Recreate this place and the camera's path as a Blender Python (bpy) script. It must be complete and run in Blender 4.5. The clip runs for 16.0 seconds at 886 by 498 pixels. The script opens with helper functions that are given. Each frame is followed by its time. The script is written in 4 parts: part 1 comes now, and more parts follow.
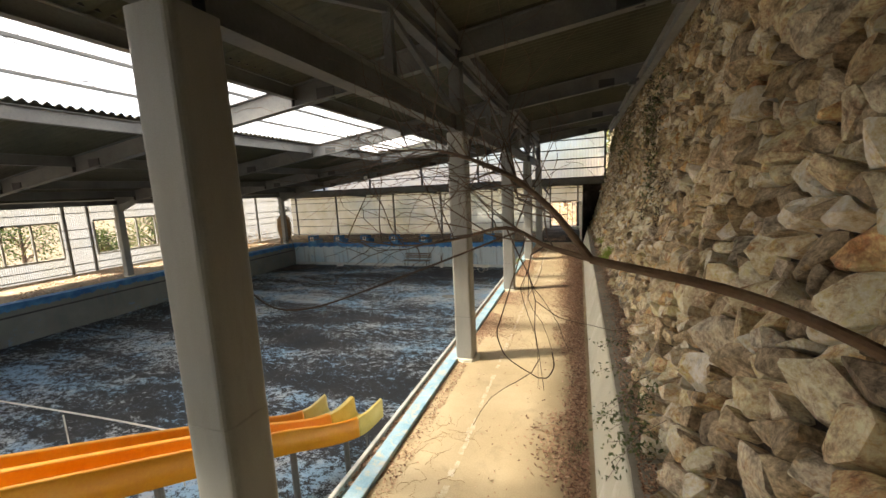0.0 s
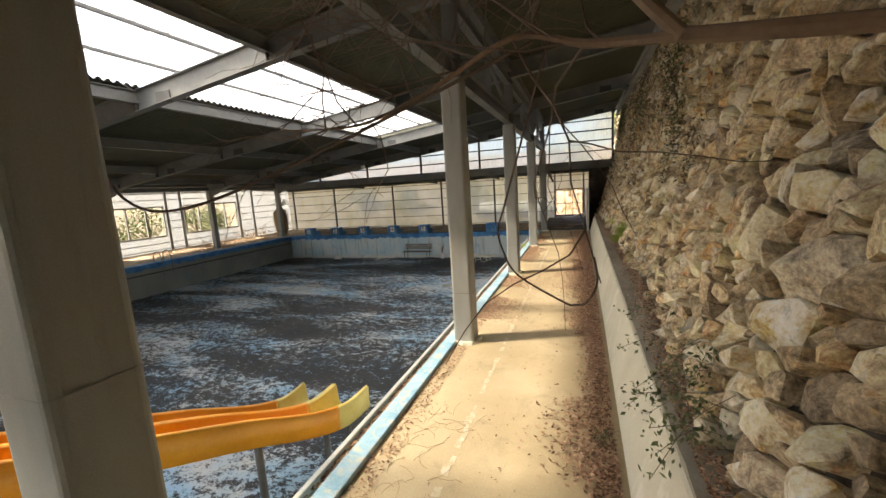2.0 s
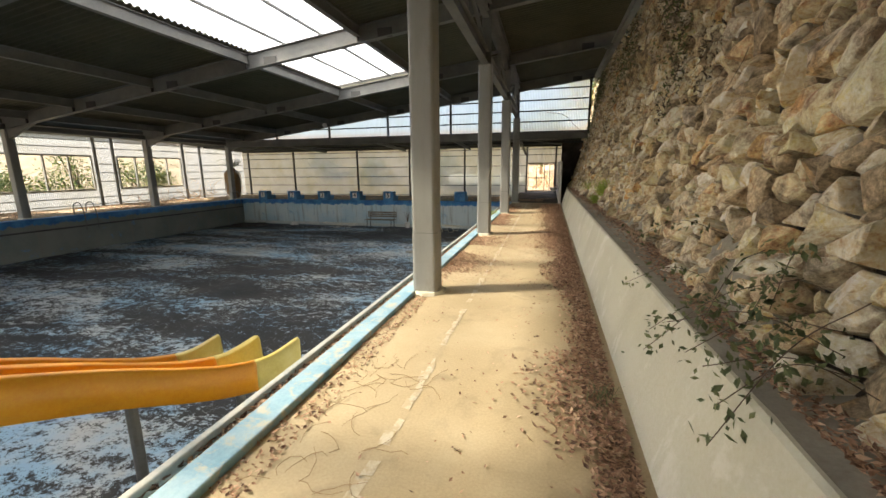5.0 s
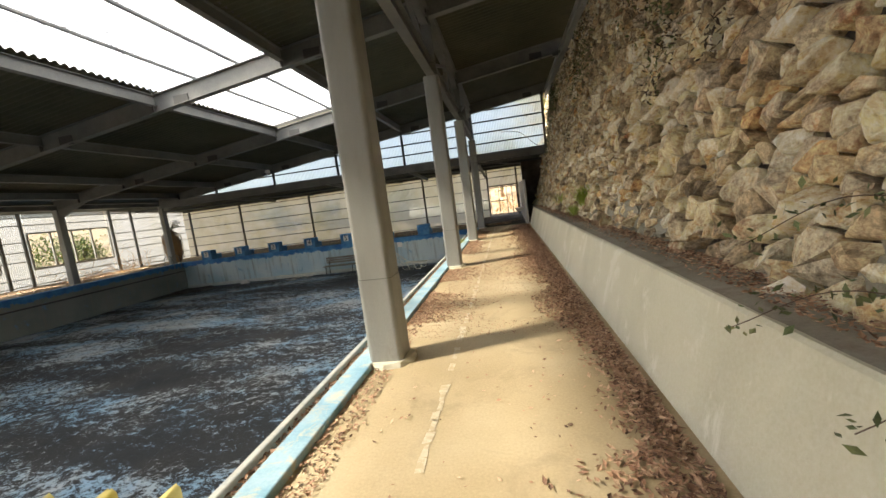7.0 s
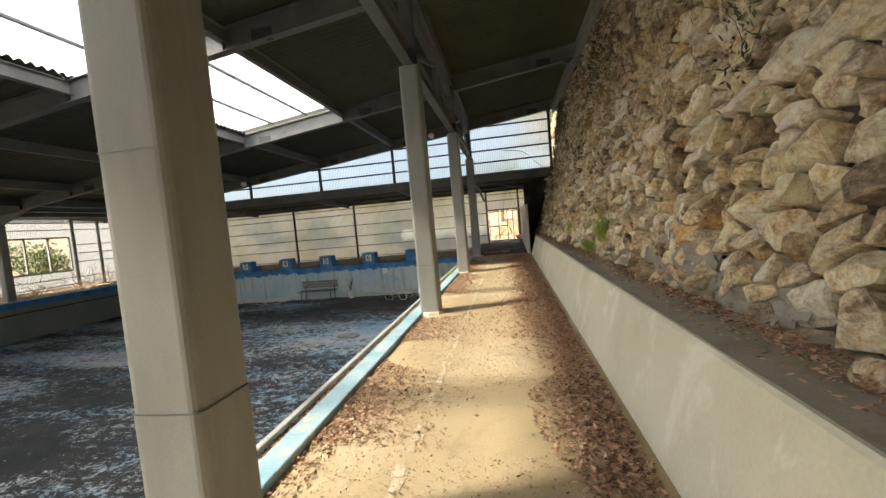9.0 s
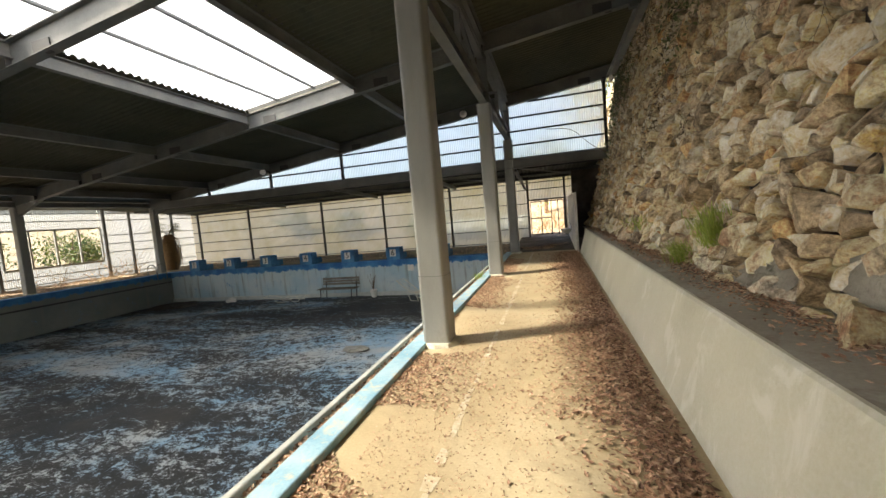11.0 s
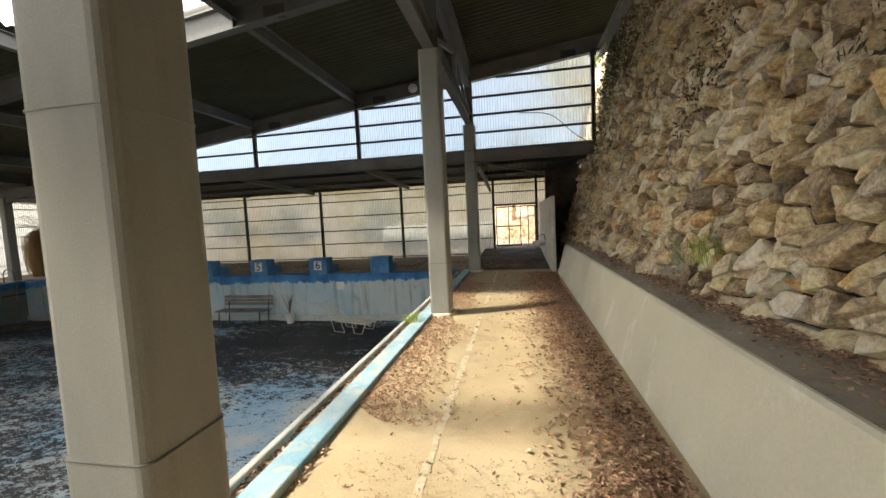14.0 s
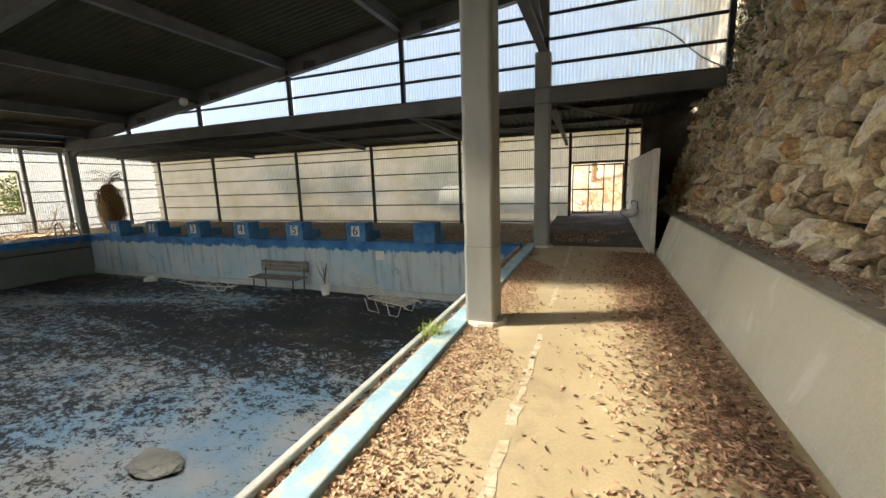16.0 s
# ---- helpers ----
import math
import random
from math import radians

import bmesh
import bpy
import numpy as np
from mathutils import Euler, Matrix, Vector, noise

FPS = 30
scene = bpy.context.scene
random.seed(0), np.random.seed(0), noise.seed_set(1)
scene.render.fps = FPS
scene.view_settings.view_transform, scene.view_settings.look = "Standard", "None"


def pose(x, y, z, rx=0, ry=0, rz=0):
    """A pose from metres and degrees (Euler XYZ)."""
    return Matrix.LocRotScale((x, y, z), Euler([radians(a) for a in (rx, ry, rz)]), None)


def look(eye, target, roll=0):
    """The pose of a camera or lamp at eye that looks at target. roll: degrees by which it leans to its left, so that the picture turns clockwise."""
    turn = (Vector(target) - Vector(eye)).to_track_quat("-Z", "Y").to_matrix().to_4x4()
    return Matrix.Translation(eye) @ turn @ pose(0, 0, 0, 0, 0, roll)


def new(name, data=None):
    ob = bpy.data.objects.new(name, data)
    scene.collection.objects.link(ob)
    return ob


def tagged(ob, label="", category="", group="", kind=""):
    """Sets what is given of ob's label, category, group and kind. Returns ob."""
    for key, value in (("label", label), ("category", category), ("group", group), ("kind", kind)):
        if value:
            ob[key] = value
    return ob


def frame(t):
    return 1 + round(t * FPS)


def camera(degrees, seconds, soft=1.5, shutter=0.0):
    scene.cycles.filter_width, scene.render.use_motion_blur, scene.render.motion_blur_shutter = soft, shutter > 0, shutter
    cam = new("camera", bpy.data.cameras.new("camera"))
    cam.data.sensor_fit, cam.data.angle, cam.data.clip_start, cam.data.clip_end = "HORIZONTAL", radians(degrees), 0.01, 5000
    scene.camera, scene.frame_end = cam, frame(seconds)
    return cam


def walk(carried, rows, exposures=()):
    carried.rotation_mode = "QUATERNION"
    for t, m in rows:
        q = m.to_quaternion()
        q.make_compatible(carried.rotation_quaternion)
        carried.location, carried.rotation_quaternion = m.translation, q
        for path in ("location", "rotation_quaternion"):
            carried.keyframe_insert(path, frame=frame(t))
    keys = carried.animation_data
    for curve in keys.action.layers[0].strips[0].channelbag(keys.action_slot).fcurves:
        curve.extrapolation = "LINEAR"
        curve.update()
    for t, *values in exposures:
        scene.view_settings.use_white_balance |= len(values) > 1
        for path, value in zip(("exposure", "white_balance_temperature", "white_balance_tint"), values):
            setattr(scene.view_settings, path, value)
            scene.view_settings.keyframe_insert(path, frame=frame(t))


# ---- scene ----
import collections

cam = camera(96.7, 16.0)
METRES, EYE, TILT, LEAN, TURN = 14.0, 3.22, 0.0, 0.0, 19.0
ROWS = [
    (0.0, 0.0, 0.0, 0.0, -0.42, -8.57, 2.79),
    (0.5, -0.0007, 0.015, -0.0096, -1.01, -9.49, 2.21),
    (1.0, 0.0025, 0.0302, -0.0243, 0.25, -7.47, -0.82),
    (1.5, 0.0041, 0.0452, -0.0374, -3.62, -8.05, -0.92),
    (2.0, 0.0075, 0.0583, -0.0472, -0.05, -8.65, 3.55),
    (2.5, 0.0129, 0.0688, -0.0588, 0.81, -8.46, 3.57),
    (3.0, 0.0099, 0.0819, -0.0699, 0.03, -12.05, 3.76),
    (5.5, 0.0112, 0.1477, -0.1158, -5.68, -10.1, 0.85),
    (6.0, 0.009, 0.1704, -0.1198, -7.37, -8.05, 3.19),
    (6.5, 0.0172, 0.2017, -0.122, -7.42, -6.77, 4.96),
    (7.0, 0.0286, 0.2384, -0.1235, -10.02, -6.74, 7.37),
    (7.5, 0.0443, 0.2735, -0.1227, -12.98, -6.17, 7.0),
    (8.0, 0.0598, 0.3095, -0.1219, -11.55, -5.5, 5.02),
    (8.5, 0.0715, 0.3444, -0.1208, -11.93, -4.28, 4.39),
    (9.0, 0.088, 0.3802, -0.1205, -9.61, -3.61, 5.02),
    (11.5, 0.1497, 0.5606, -0.1204, -3.31, -4.55, 4.74),
    (12.0, 0.1589, 0.6021, -0.119, -4.7, -3.95, 3.91),
    (12.5, 0.173, 0.6439, -0.1182, -5.75, -3.92, 4.38),
    (13.0, 0.1821, 0.6836, -0.1183, -7.98, -3.25, 4.35),
    (13.5, 0.1975, 0.7227, -0.1167, -9.14, -2.44, 4.33),
    (14.0, 0.2072, 0.7633, -0.1189, -8.32, -4.24, 2.76),
    (14.5, 0.2205, 0.8019, -0.1205, -7.47, -4.65, 2.76),
    (15.0, 0.2279, 0.8415, -0.1207, -4.47, -6.71, 3.1),
    (15.5, 0.2379, 0.8779, -0.121, -4.36, -8.34, 3.24),
    (16.0, 0.2484, 0.9173, -0.1203, 1.83, -9.55, 1.85),
]
walk(cam, [(t, pose(0, 0, EYE, TILT, LEAN, TURN) @ pose(METRES * x, METRES * y, METRES * z, 90 + pitch, roll, yaw)) for t, x, y, z, yaw, pitch, roll in ROWS],
     [(0.0, 2.05, 7000, 14), (3.0, 2.1, 6950, 13), (6.0, 1.95, 6800, 11), (12.0, 2.05, 6750, 11), (16.0, 2.1, 6750, 11)])

# ---------------------------------------------------------------- light
SUN_ELEV = 43.5
world = bpy.data.worlds.new("sky")
scene.world = world
world.use_nodes = True
wn = world.node_tree.nodes
sky = wn.new("ShaderNodeTexSky")
sky.sky_type = "NISHITA"
sky.sun_disc = False
sky.sun_elevation = radians(SUN_ELEV)
sky.sun_rotation = radians(249.4)
sky.dust_density = 2.5
wn["Background"].inputs["Strength"].default_value = 0.15
world.node_tree.links.new(sky.outputs["Color"], wn["Background"].inputs["Color"])
sun_data = bpy.data.lights.new("sun", "SUN")
sun_data.energy, sun_data.angle, sun_data.color = 5.0, radians(5.0), (1.0, 0.9, 0.74)
sun = new("sun", sun_data)
ce, se = math.cos(radians(SUN_ELEV)), math.sin(radians(SUN_ELEV))
sun.matrix_world = look((-0.936 * ce * 40, -0.352 * ce * 40, se * 40), (0, 0, 0))


# ---------------------------------------------------------------- materials
def nodes_of(name):
    m = bpy.data.materials.new(name)
    m.use_nodes = True
    return m, m.node_tree.nodes, m.node_tree.links


def ramp(n, l, src, stops):
    r = n.new("ShaderNodeValToRGB")
    els = r.color_ramp.elements
    while len(els) < len(stops):
        els.new(0.5)
    for e, (p, c) in zip(els, stops):
        e.position, e.color = p, (*c, 1) if len(c) == 3 else c
    l.new(src, r.inputs["Fac"])
    return r.outputs["Color"]


def tex(n, l, scale, detail=6, rough=0.6, stretch=(1, 1, 1), coord="Object", dist=0.0):
    tc, mp, t = n.new("ShaderNodeTexCoord"), n.new("ShaderNodeMapping"), n.new("ShaderNodeTexNoise")
    mp.inputs["Scale"].default_value = stretch
    t.inputs["Scale"].default_value, t.inputs["Detail"].default_value = scale, detail
    t.inputs["Roughness"].default_value, t.inputs["Distortion"].default_value = rough, dist
    l.new(tc.outputs[coord], mp.inputs["Vector"])
    l.new(mp.outputs["Vector"], t.inputs["Vector"])
    return t.outputs["Fac"]


def mix(n, l, fac, a, b, mode="MIX"):
    x = n.new("ShaderNodeMix")
    x.data_type, x.blend_type = "RGBA", mode
    for i, v in ((0, fac), (6, a), (7, b)):
        if isinstance(v, (int, float)):
            x.inputs[i].default_value = v
        elif isinstance(v, tuple):
            x.inputs[i].default_value = (*v, 1)
        else:
            l.new(v, x.inputs[i])
    return x.outputs[2]


def bump(n, l, b, src, strength, distance):
    k = n.new("ShaderNodeBump")
    k.inputs["Strength"].default_value, k.inputs["Distance"].default_value = strength, distance
    l.new(src, k.inputs["Height"])
    l.new(k.outputs["Normal"], b.inputs["Normal"])


def surface(name, dark, mid, light, stain, scale=1.2, fine=40, rough=0.85, metal=0.0, stain_at=(0.52, 0.72),
            relief=0.25, depth=0.01, stretch=(1, 1, 1), vary=0.0):
    """Two scales of tone, a stain layer and fine relief."""
    m, n, l = nodes_of(name)
    b = n["Principled BSDF"]
    big = tex(n, l, scale, 5, 0.6, stretch)
    small = tex(n, l, fine, 4, 0.7)
    c = ramp(n, l, big, [(0.3, dark), (0.5, mid), (0.7, light)])
    c = mix(n, l, 0.2, c, ramp(n, l, small, [(0.3, (0.25, 0.25, 0.25)), (0.7, (0.8, 0.8, 0.8))]), "OVERLAY")
    patch = tex(n, l, scale * 2.7, 8, 0.7, stretch, dist=0.6)
    c = mix(n, l, ramp(n, l, patch, [(stain_at[0], (0, 0, 0)), (stain_at[1], (0.85, 0.85, 0.85))]), c, stain)
    if vary:
        g = n.new("ShaderNodeObjectInfo")
        c = mix(n, l, vary, c, ramp(n, l, g.outputs["Random"], [(0, dark), (0.5, mid), (1, light)]))
    l.new(c, b.inputs["Base Color"])
    b.inputs["Roughness"].default_value, b.inputs["Metallic"].default_value = rough, metal
    bump(n, l, b, small, relief, depth)
    return m


def plain(name, colour, rough=0.6, metal=0.0):
    return surface(name, tuple(0.8 * c for c in colour), colour, tuple(min(1, 1.15 * c) for c in colour),
                   tuple(0.6 * c for c in colour), 3, 60, rough, metal, (0.6, 0.8), 0.1, 0.003)


def sheet(name, colour, clear, dirt_and_view, streak=(1, 1, 1)):
    """Weathered translucent corrugated plastic."""
    m, n, l = nodes_of(name)
    n.remove(n["Principled BSDF"])
    tl, tp, df, mx, mx2 = (n.new("ShaderNode" + k) for k in ("BsdfTranslucent", "BsdfTransparent", "BsdfDiffuse", "MixShader", "MixShader"))
    grime_and_view = tex(n, l, 1.3, 8, 0.7, streak)
    c = mix(n, l, ramp(n, l, grime_and_view, [(0.42, (0, 0, 0)), (0.75, (0.8, 0.8, 0.8))]), colour, dirt_and_view)
    l.new(c, tl.inputs["Color"])
    l.new(c, tp.inputs["Color"])
    l.new(c, df.inputs["Color"])
    mx.inputs["Fac"].default_value = clear
    l.new(tl.outputs[0], mx.inputs[1])
    l.new(tp.outputs[0], mx.inputs[2])
    mx2.inputs["Fac"].default_value = 0.06
    l.new(mx.outputs[0], mx2.inputs[1])
    l.new(df.outputs[0], mx2.inputs[2])
    l.new(mx2.outputs[0], n["Material Output"].inputs["Surface"])
    return m


def pool_floor_material():
    m, n, l = nodes_of("pool_floor_dirt")
    b = n["Principled BSDF"]
    paint = mix(n, l, ramp(n, l, tex(n, l, 0.9, 5), [(0.42, (0, 0, 0)), (0.6, (1, 1, 1))]), (0.28, 0.45, 0.60), (0.48, 0.52, 0.53))
    grit = tex(n, l, 6.5, 12, 0.74, (0.75, 1.0, 1), dist=0.3)
    broad = tex(n, l, 0.33, 5, 0.65, (0.55, 2.0, 1), dist=0.5)
    speck = tex(n, l, 26, 6, 0.8, (0.7, 1.0, 1))
    two = n.new("ShaderNodeMath")
    two.operation = "MULTIPLY_ADD"
    two.inputs[1].default_value = 0.9
    l.new(speck, two.inputs[0])
    l.new(grit, two.inputs[2])
    add = n.new("ShaderNodeMath")
    add.operation = "MULTIPLY_ADD"
    add.inputs[1].default_value = 0.85
    l.new(broad, add.inputs[0])
    l.new(two.outputs[0], add.inputs[2])
    half = n.new("ShaderNodeMath")
    half.operation = "MULTIPLY"
    half.inputs[1].default_value = 0.5
    l.new(add.outputs[0], half.inputs[0])
    tc, sp, along, total = n.new("ShaderNodeTexCoord"), n.new("ShaderNodeSeparateXYZ"), n.new("ShaderNodeMapRange"), n.new("ShaderNodeMath")
    l.new(tc.outputs["Object"], sp.inputs[0])
    l.new(sp.outputs["Y"], along.inputs[0])
    along.inputs[2].default_value = 24.0
    depths = ramp(n, l, along.outputs[0], [(y / 24, (v, v, v)) for y, v in ((3, 0.35), (6.5, 0.72), (12.5, 0.70), (14.5, 0.36), (17.5, 0.42), (20.5, 0.80))])
    silt = n.new("ShaderNodeMath")
    silt.operation = "MULTIPLY_ADD"
    silt.inputs[1].default_value, silt.inputs[2].default_value = 0.1, -0.05
    l.new(depths, silt.inputs[0])
    total.operation = "ADD"
    l.new(half.outputs[0], total.inputs[0])
    l.new(silt.outputs[0], total.inputs[1])
    mask = ramp(n, l, total.outputs[0], [(0.652, (0.03, 0.03, 0.03)), (0.690, (0.97, 0.97, 0.97))])
    fine = ramp(n, l, tex(n, l, 22, 8, 0.8), [(0.38, (0.006, 0.006, 0.006)), (0.6, (0.018, 0.016, 0.014)), (0.75, (0.09, 0.08, 0.07))])
    grey = ramp(n, l, tex(n, l, 0.55, 6, 0.6), [(0.54, (0, 0, 0)), (0.68, (0.6, 0.6, 0.6))])
    c = mix(n, l, mask, paint, fine)
    c = mix(n, l, grey, c, mix(n, l, mask, (0.44, 0.42, 0.38), (0.05, 0.047, 0.04)))
    l.new(c, b.inputs["Base Color"])
    b.inputs["Roughness"].default_value = 0.75
    bump(n, l, b, grit, 0.6, 0.02)
    return m


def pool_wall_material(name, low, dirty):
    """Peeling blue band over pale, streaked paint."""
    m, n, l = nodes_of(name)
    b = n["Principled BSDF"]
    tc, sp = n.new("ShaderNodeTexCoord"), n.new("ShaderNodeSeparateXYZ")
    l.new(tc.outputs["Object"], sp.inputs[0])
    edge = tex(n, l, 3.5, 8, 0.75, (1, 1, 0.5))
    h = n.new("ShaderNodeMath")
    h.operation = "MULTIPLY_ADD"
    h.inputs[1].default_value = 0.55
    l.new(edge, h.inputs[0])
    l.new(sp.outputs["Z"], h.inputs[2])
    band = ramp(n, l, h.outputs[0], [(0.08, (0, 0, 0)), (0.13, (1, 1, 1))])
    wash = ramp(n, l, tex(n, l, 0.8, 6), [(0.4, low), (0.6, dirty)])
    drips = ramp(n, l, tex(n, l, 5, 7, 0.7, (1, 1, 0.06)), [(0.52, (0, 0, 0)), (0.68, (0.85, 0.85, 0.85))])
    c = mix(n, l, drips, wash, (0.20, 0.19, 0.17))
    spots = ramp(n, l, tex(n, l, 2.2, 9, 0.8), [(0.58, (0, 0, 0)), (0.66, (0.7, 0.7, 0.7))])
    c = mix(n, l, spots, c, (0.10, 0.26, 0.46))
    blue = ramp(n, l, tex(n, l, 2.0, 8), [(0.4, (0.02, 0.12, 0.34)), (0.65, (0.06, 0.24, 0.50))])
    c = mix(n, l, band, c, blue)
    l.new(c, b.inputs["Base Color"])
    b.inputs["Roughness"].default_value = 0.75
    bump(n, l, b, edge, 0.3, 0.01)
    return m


M_DECK = surface("deck_concrete", (0.46, 0.37, 0.225), (0.53, 0.43, 0.27), (0.61, 0.52, 0.35), (0.33, 0.26, 0.17), 0.7, 55, 0.9, 0, (0.53, 0.78), 0.25, 0.006)
M_LINE = surface("worn_white_line", (0.64, 0.57, 0.43), (0.68, 0.62, 0.48), (0.72, 0.66, 0.54), (0.56, 0.46, 0.29), 4, 60, 0.9, 0, (0.44, 0.56))
M_KERB = surface("rendered_concrete", (0.58, 0.56, 0.44), (0.68, 0.66, 0.53), (0.75, 0.73, 0.60), (0.82, 0.80, 0.70), 0.8, 45, 0.9, 0, (0.55, 0.62), 0.35, 0.008, (1, 1, 0.6))
M_LEDGE = surface("dusty_concrete", (0.26, 0.24, 0.19), (0.33, 0.31, 0.25), (0.40, 0.38, 0.32), (0.20, 0.15, 0.11), 1.5, 50)
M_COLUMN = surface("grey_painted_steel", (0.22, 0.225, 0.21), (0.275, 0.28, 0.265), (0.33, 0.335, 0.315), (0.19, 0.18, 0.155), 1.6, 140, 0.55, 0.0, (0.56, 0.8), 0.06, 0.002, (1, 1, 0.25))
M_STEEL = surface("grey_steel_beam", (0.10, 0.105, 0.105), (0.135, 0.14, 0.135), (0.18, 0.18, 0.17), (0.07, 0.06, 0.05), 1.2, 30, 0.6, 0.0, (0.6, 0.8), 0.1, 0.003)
M_DARKSTEEL = surface("dark_steel", (0.03, 0.032, 0.032), (0.045, 0.047, 0.047), (0.065, 0.065, 0.06), (0.04, 0.03, 0.025), 1.5, 30, 0.6)
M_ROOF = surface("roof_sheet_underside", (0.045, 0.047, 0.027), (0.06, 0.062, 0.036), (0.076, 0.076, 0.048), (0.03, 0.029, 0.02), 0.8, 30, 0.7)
M_MORTAR = surface("earth_and_mortar", (0.05, 0.04, 0.03), (0.09, 0.075, 0.06), (0.16, 0.145, 0.125), (0.04, 0.032, 0.024), 1.6, 25, 0.95, 0, (0.5, 0.7), 0.8, 0.03)
M_PATCH = surface("rough_mortar", (0.27, 0.25, 0.20), (0.36, 0.335, 0.275), (0.44, 0.415, 0.35), (0.20, 0.17, 0.13), 3, 30, 0.95, 0, (0.55, 0.75), 0.9, 0.03)
M_COPING = surface("peeling_blue_paint", (0.20, 0.42, 0.58), (0.34, 0.54, 0.66), (0.46, 0.62, 0.70), (0.62, 0.60, 0.50), 2.2, 40, 0.8, 0, (0.52, 0.62), 0.3, 0.006)
M_RIM = surface("worn_white_rim", (0.45, 0.48, 0.46), (0.54, 0.56, 0.53), (0.60, 0.61, 0.57), (0.35, 0.45, 0.50), 2.5, 40, 0.8)
M_BLOCK = surface("faded_blue_paint", (0.03, 0.13, 0.30), (0.05, 0.19, 0.40), (0.10, 0.28, 0.50), (0.30, 0.40, 0.45), 3, 40, 0.75, 0, (0.6, 0.72))
M_POOLFLOOR = pool_floor_material()
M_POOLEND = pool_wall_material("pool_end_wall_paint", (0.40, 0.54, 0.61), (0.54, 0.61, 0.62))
# Same paint pattern as the end wall, in a much darker tone.
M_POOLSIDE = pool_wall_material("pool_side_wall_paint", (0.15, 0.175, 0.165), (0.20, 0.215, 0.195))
M_SKYLIGHT = sheet("skylight_sheet", (0.86, 0.88, 0.87), 0.40, (0.70, 0.71, 0.68))
# Green-tan patches of wall_sheet stand for the blurred outdoors behind it.
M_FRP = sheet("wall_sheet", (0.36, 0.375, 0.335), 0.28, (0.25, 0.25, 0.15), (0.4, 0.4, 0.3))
# Copies of wall_sheet, colour dimmed for sunlit side wall, brightened for upper end.
M_FRPDIM = sheet("dimmed_wall_sheet", (0.19, 0.205, 0.215), 0.3, (0.17, 0.18, 0.16), (0.4, 0.4, 0.3))
M_FRPBRIGHT = sheet("brightened_wall_sheet", (0.68, 0.70, 0.69), 0.32, (0.60, 0.62, 0.56), (1, 1, 0.35))
M_EARTH = surface("dry_earth", (0.16, 0.12, 0.08), (0.27, 0.21, 0.14), (0.36, 0.29, 0.20), (0.12, 0.10, 0.05), 0.5, 12, 0.95)
M_ORANGE = surface("orange_fibreglass", (0.72, 0.28, 0.015), (0.80, 0.34, 0.02), (0.85, 0.40, 0.04), (0.62, 0.26, 0.03), 1.2, 40, 0.38, 0, (0.62, 0.85), 0.05, 0.002)
M_YELLOW = surface("faded_yellow_fibreglass", (0.62, 0.50, 0.12), (0.72, 0.62, 0.22), (0.78, 0.70, 0.32), (0.35, 0.32, 0.10), 1.5, 40, 0.45, 0, (0.62, 0.85), 0.05, 0.002)
M_WHITE = plain("white_paint", (0.72, 0.70, 0.66), 0.7)
M_PALEPIPE = plain("pale_plastic", (0.70, 0.66, 0.54), 0.5)
M_BARK = surface("brown_bark", (0.12, 0.075, 0.045), (0.18, 0.115, 0.07), (0.25, 0.17, 0.11), (0.10, 0.07, 0.05), 4, 60, 0.85)
M_TWIG = plain("dry_twig", (0.14, 0.10, 0.075), 0.85)
M_STRAW = plain("dead_frond", (0.30, 0.19, 0.09), 0.9)
M_BLACK = plain("black_paint", (0.03, 0.03, 0.035), 0.6)
M_CLOTH = plain("dirty_white_cloth", (0.34, 0.33, 0.29), 0.95)
M_WOODGREY = surface("weathered_wood", (0.16, 0.14, 0.12), (0.22, 0.20, 0.17), (0.30, 0.27, 0.23), (0.10, 0.09, 0.07), 3, 40, 0.9)
M_LAMP = plain("white_enamel", (0.75, 0.75, 0.72), 0.4)


def leafy(name, stops):
    m, n, l = nodes_of(name)
    b = n["Principled BSDF"]
    g = n.new("ShaderNodeNewGeometry")
    c = ramp(n, l, g.outputs["Random Per Island"], stops)
    c = mix(n, l, 0.25, c, ramp(n, l, tex(n, l, 60, 3), [(0.3, (0.2, 0.2, 0.2)), (0.7, (0.8, 0.8, 0.8))]), "OVERLAY")
    l.new(c, b.inputs["Base Color"])
    b.inputs["Roughness"].default_value = 0.7
    return m


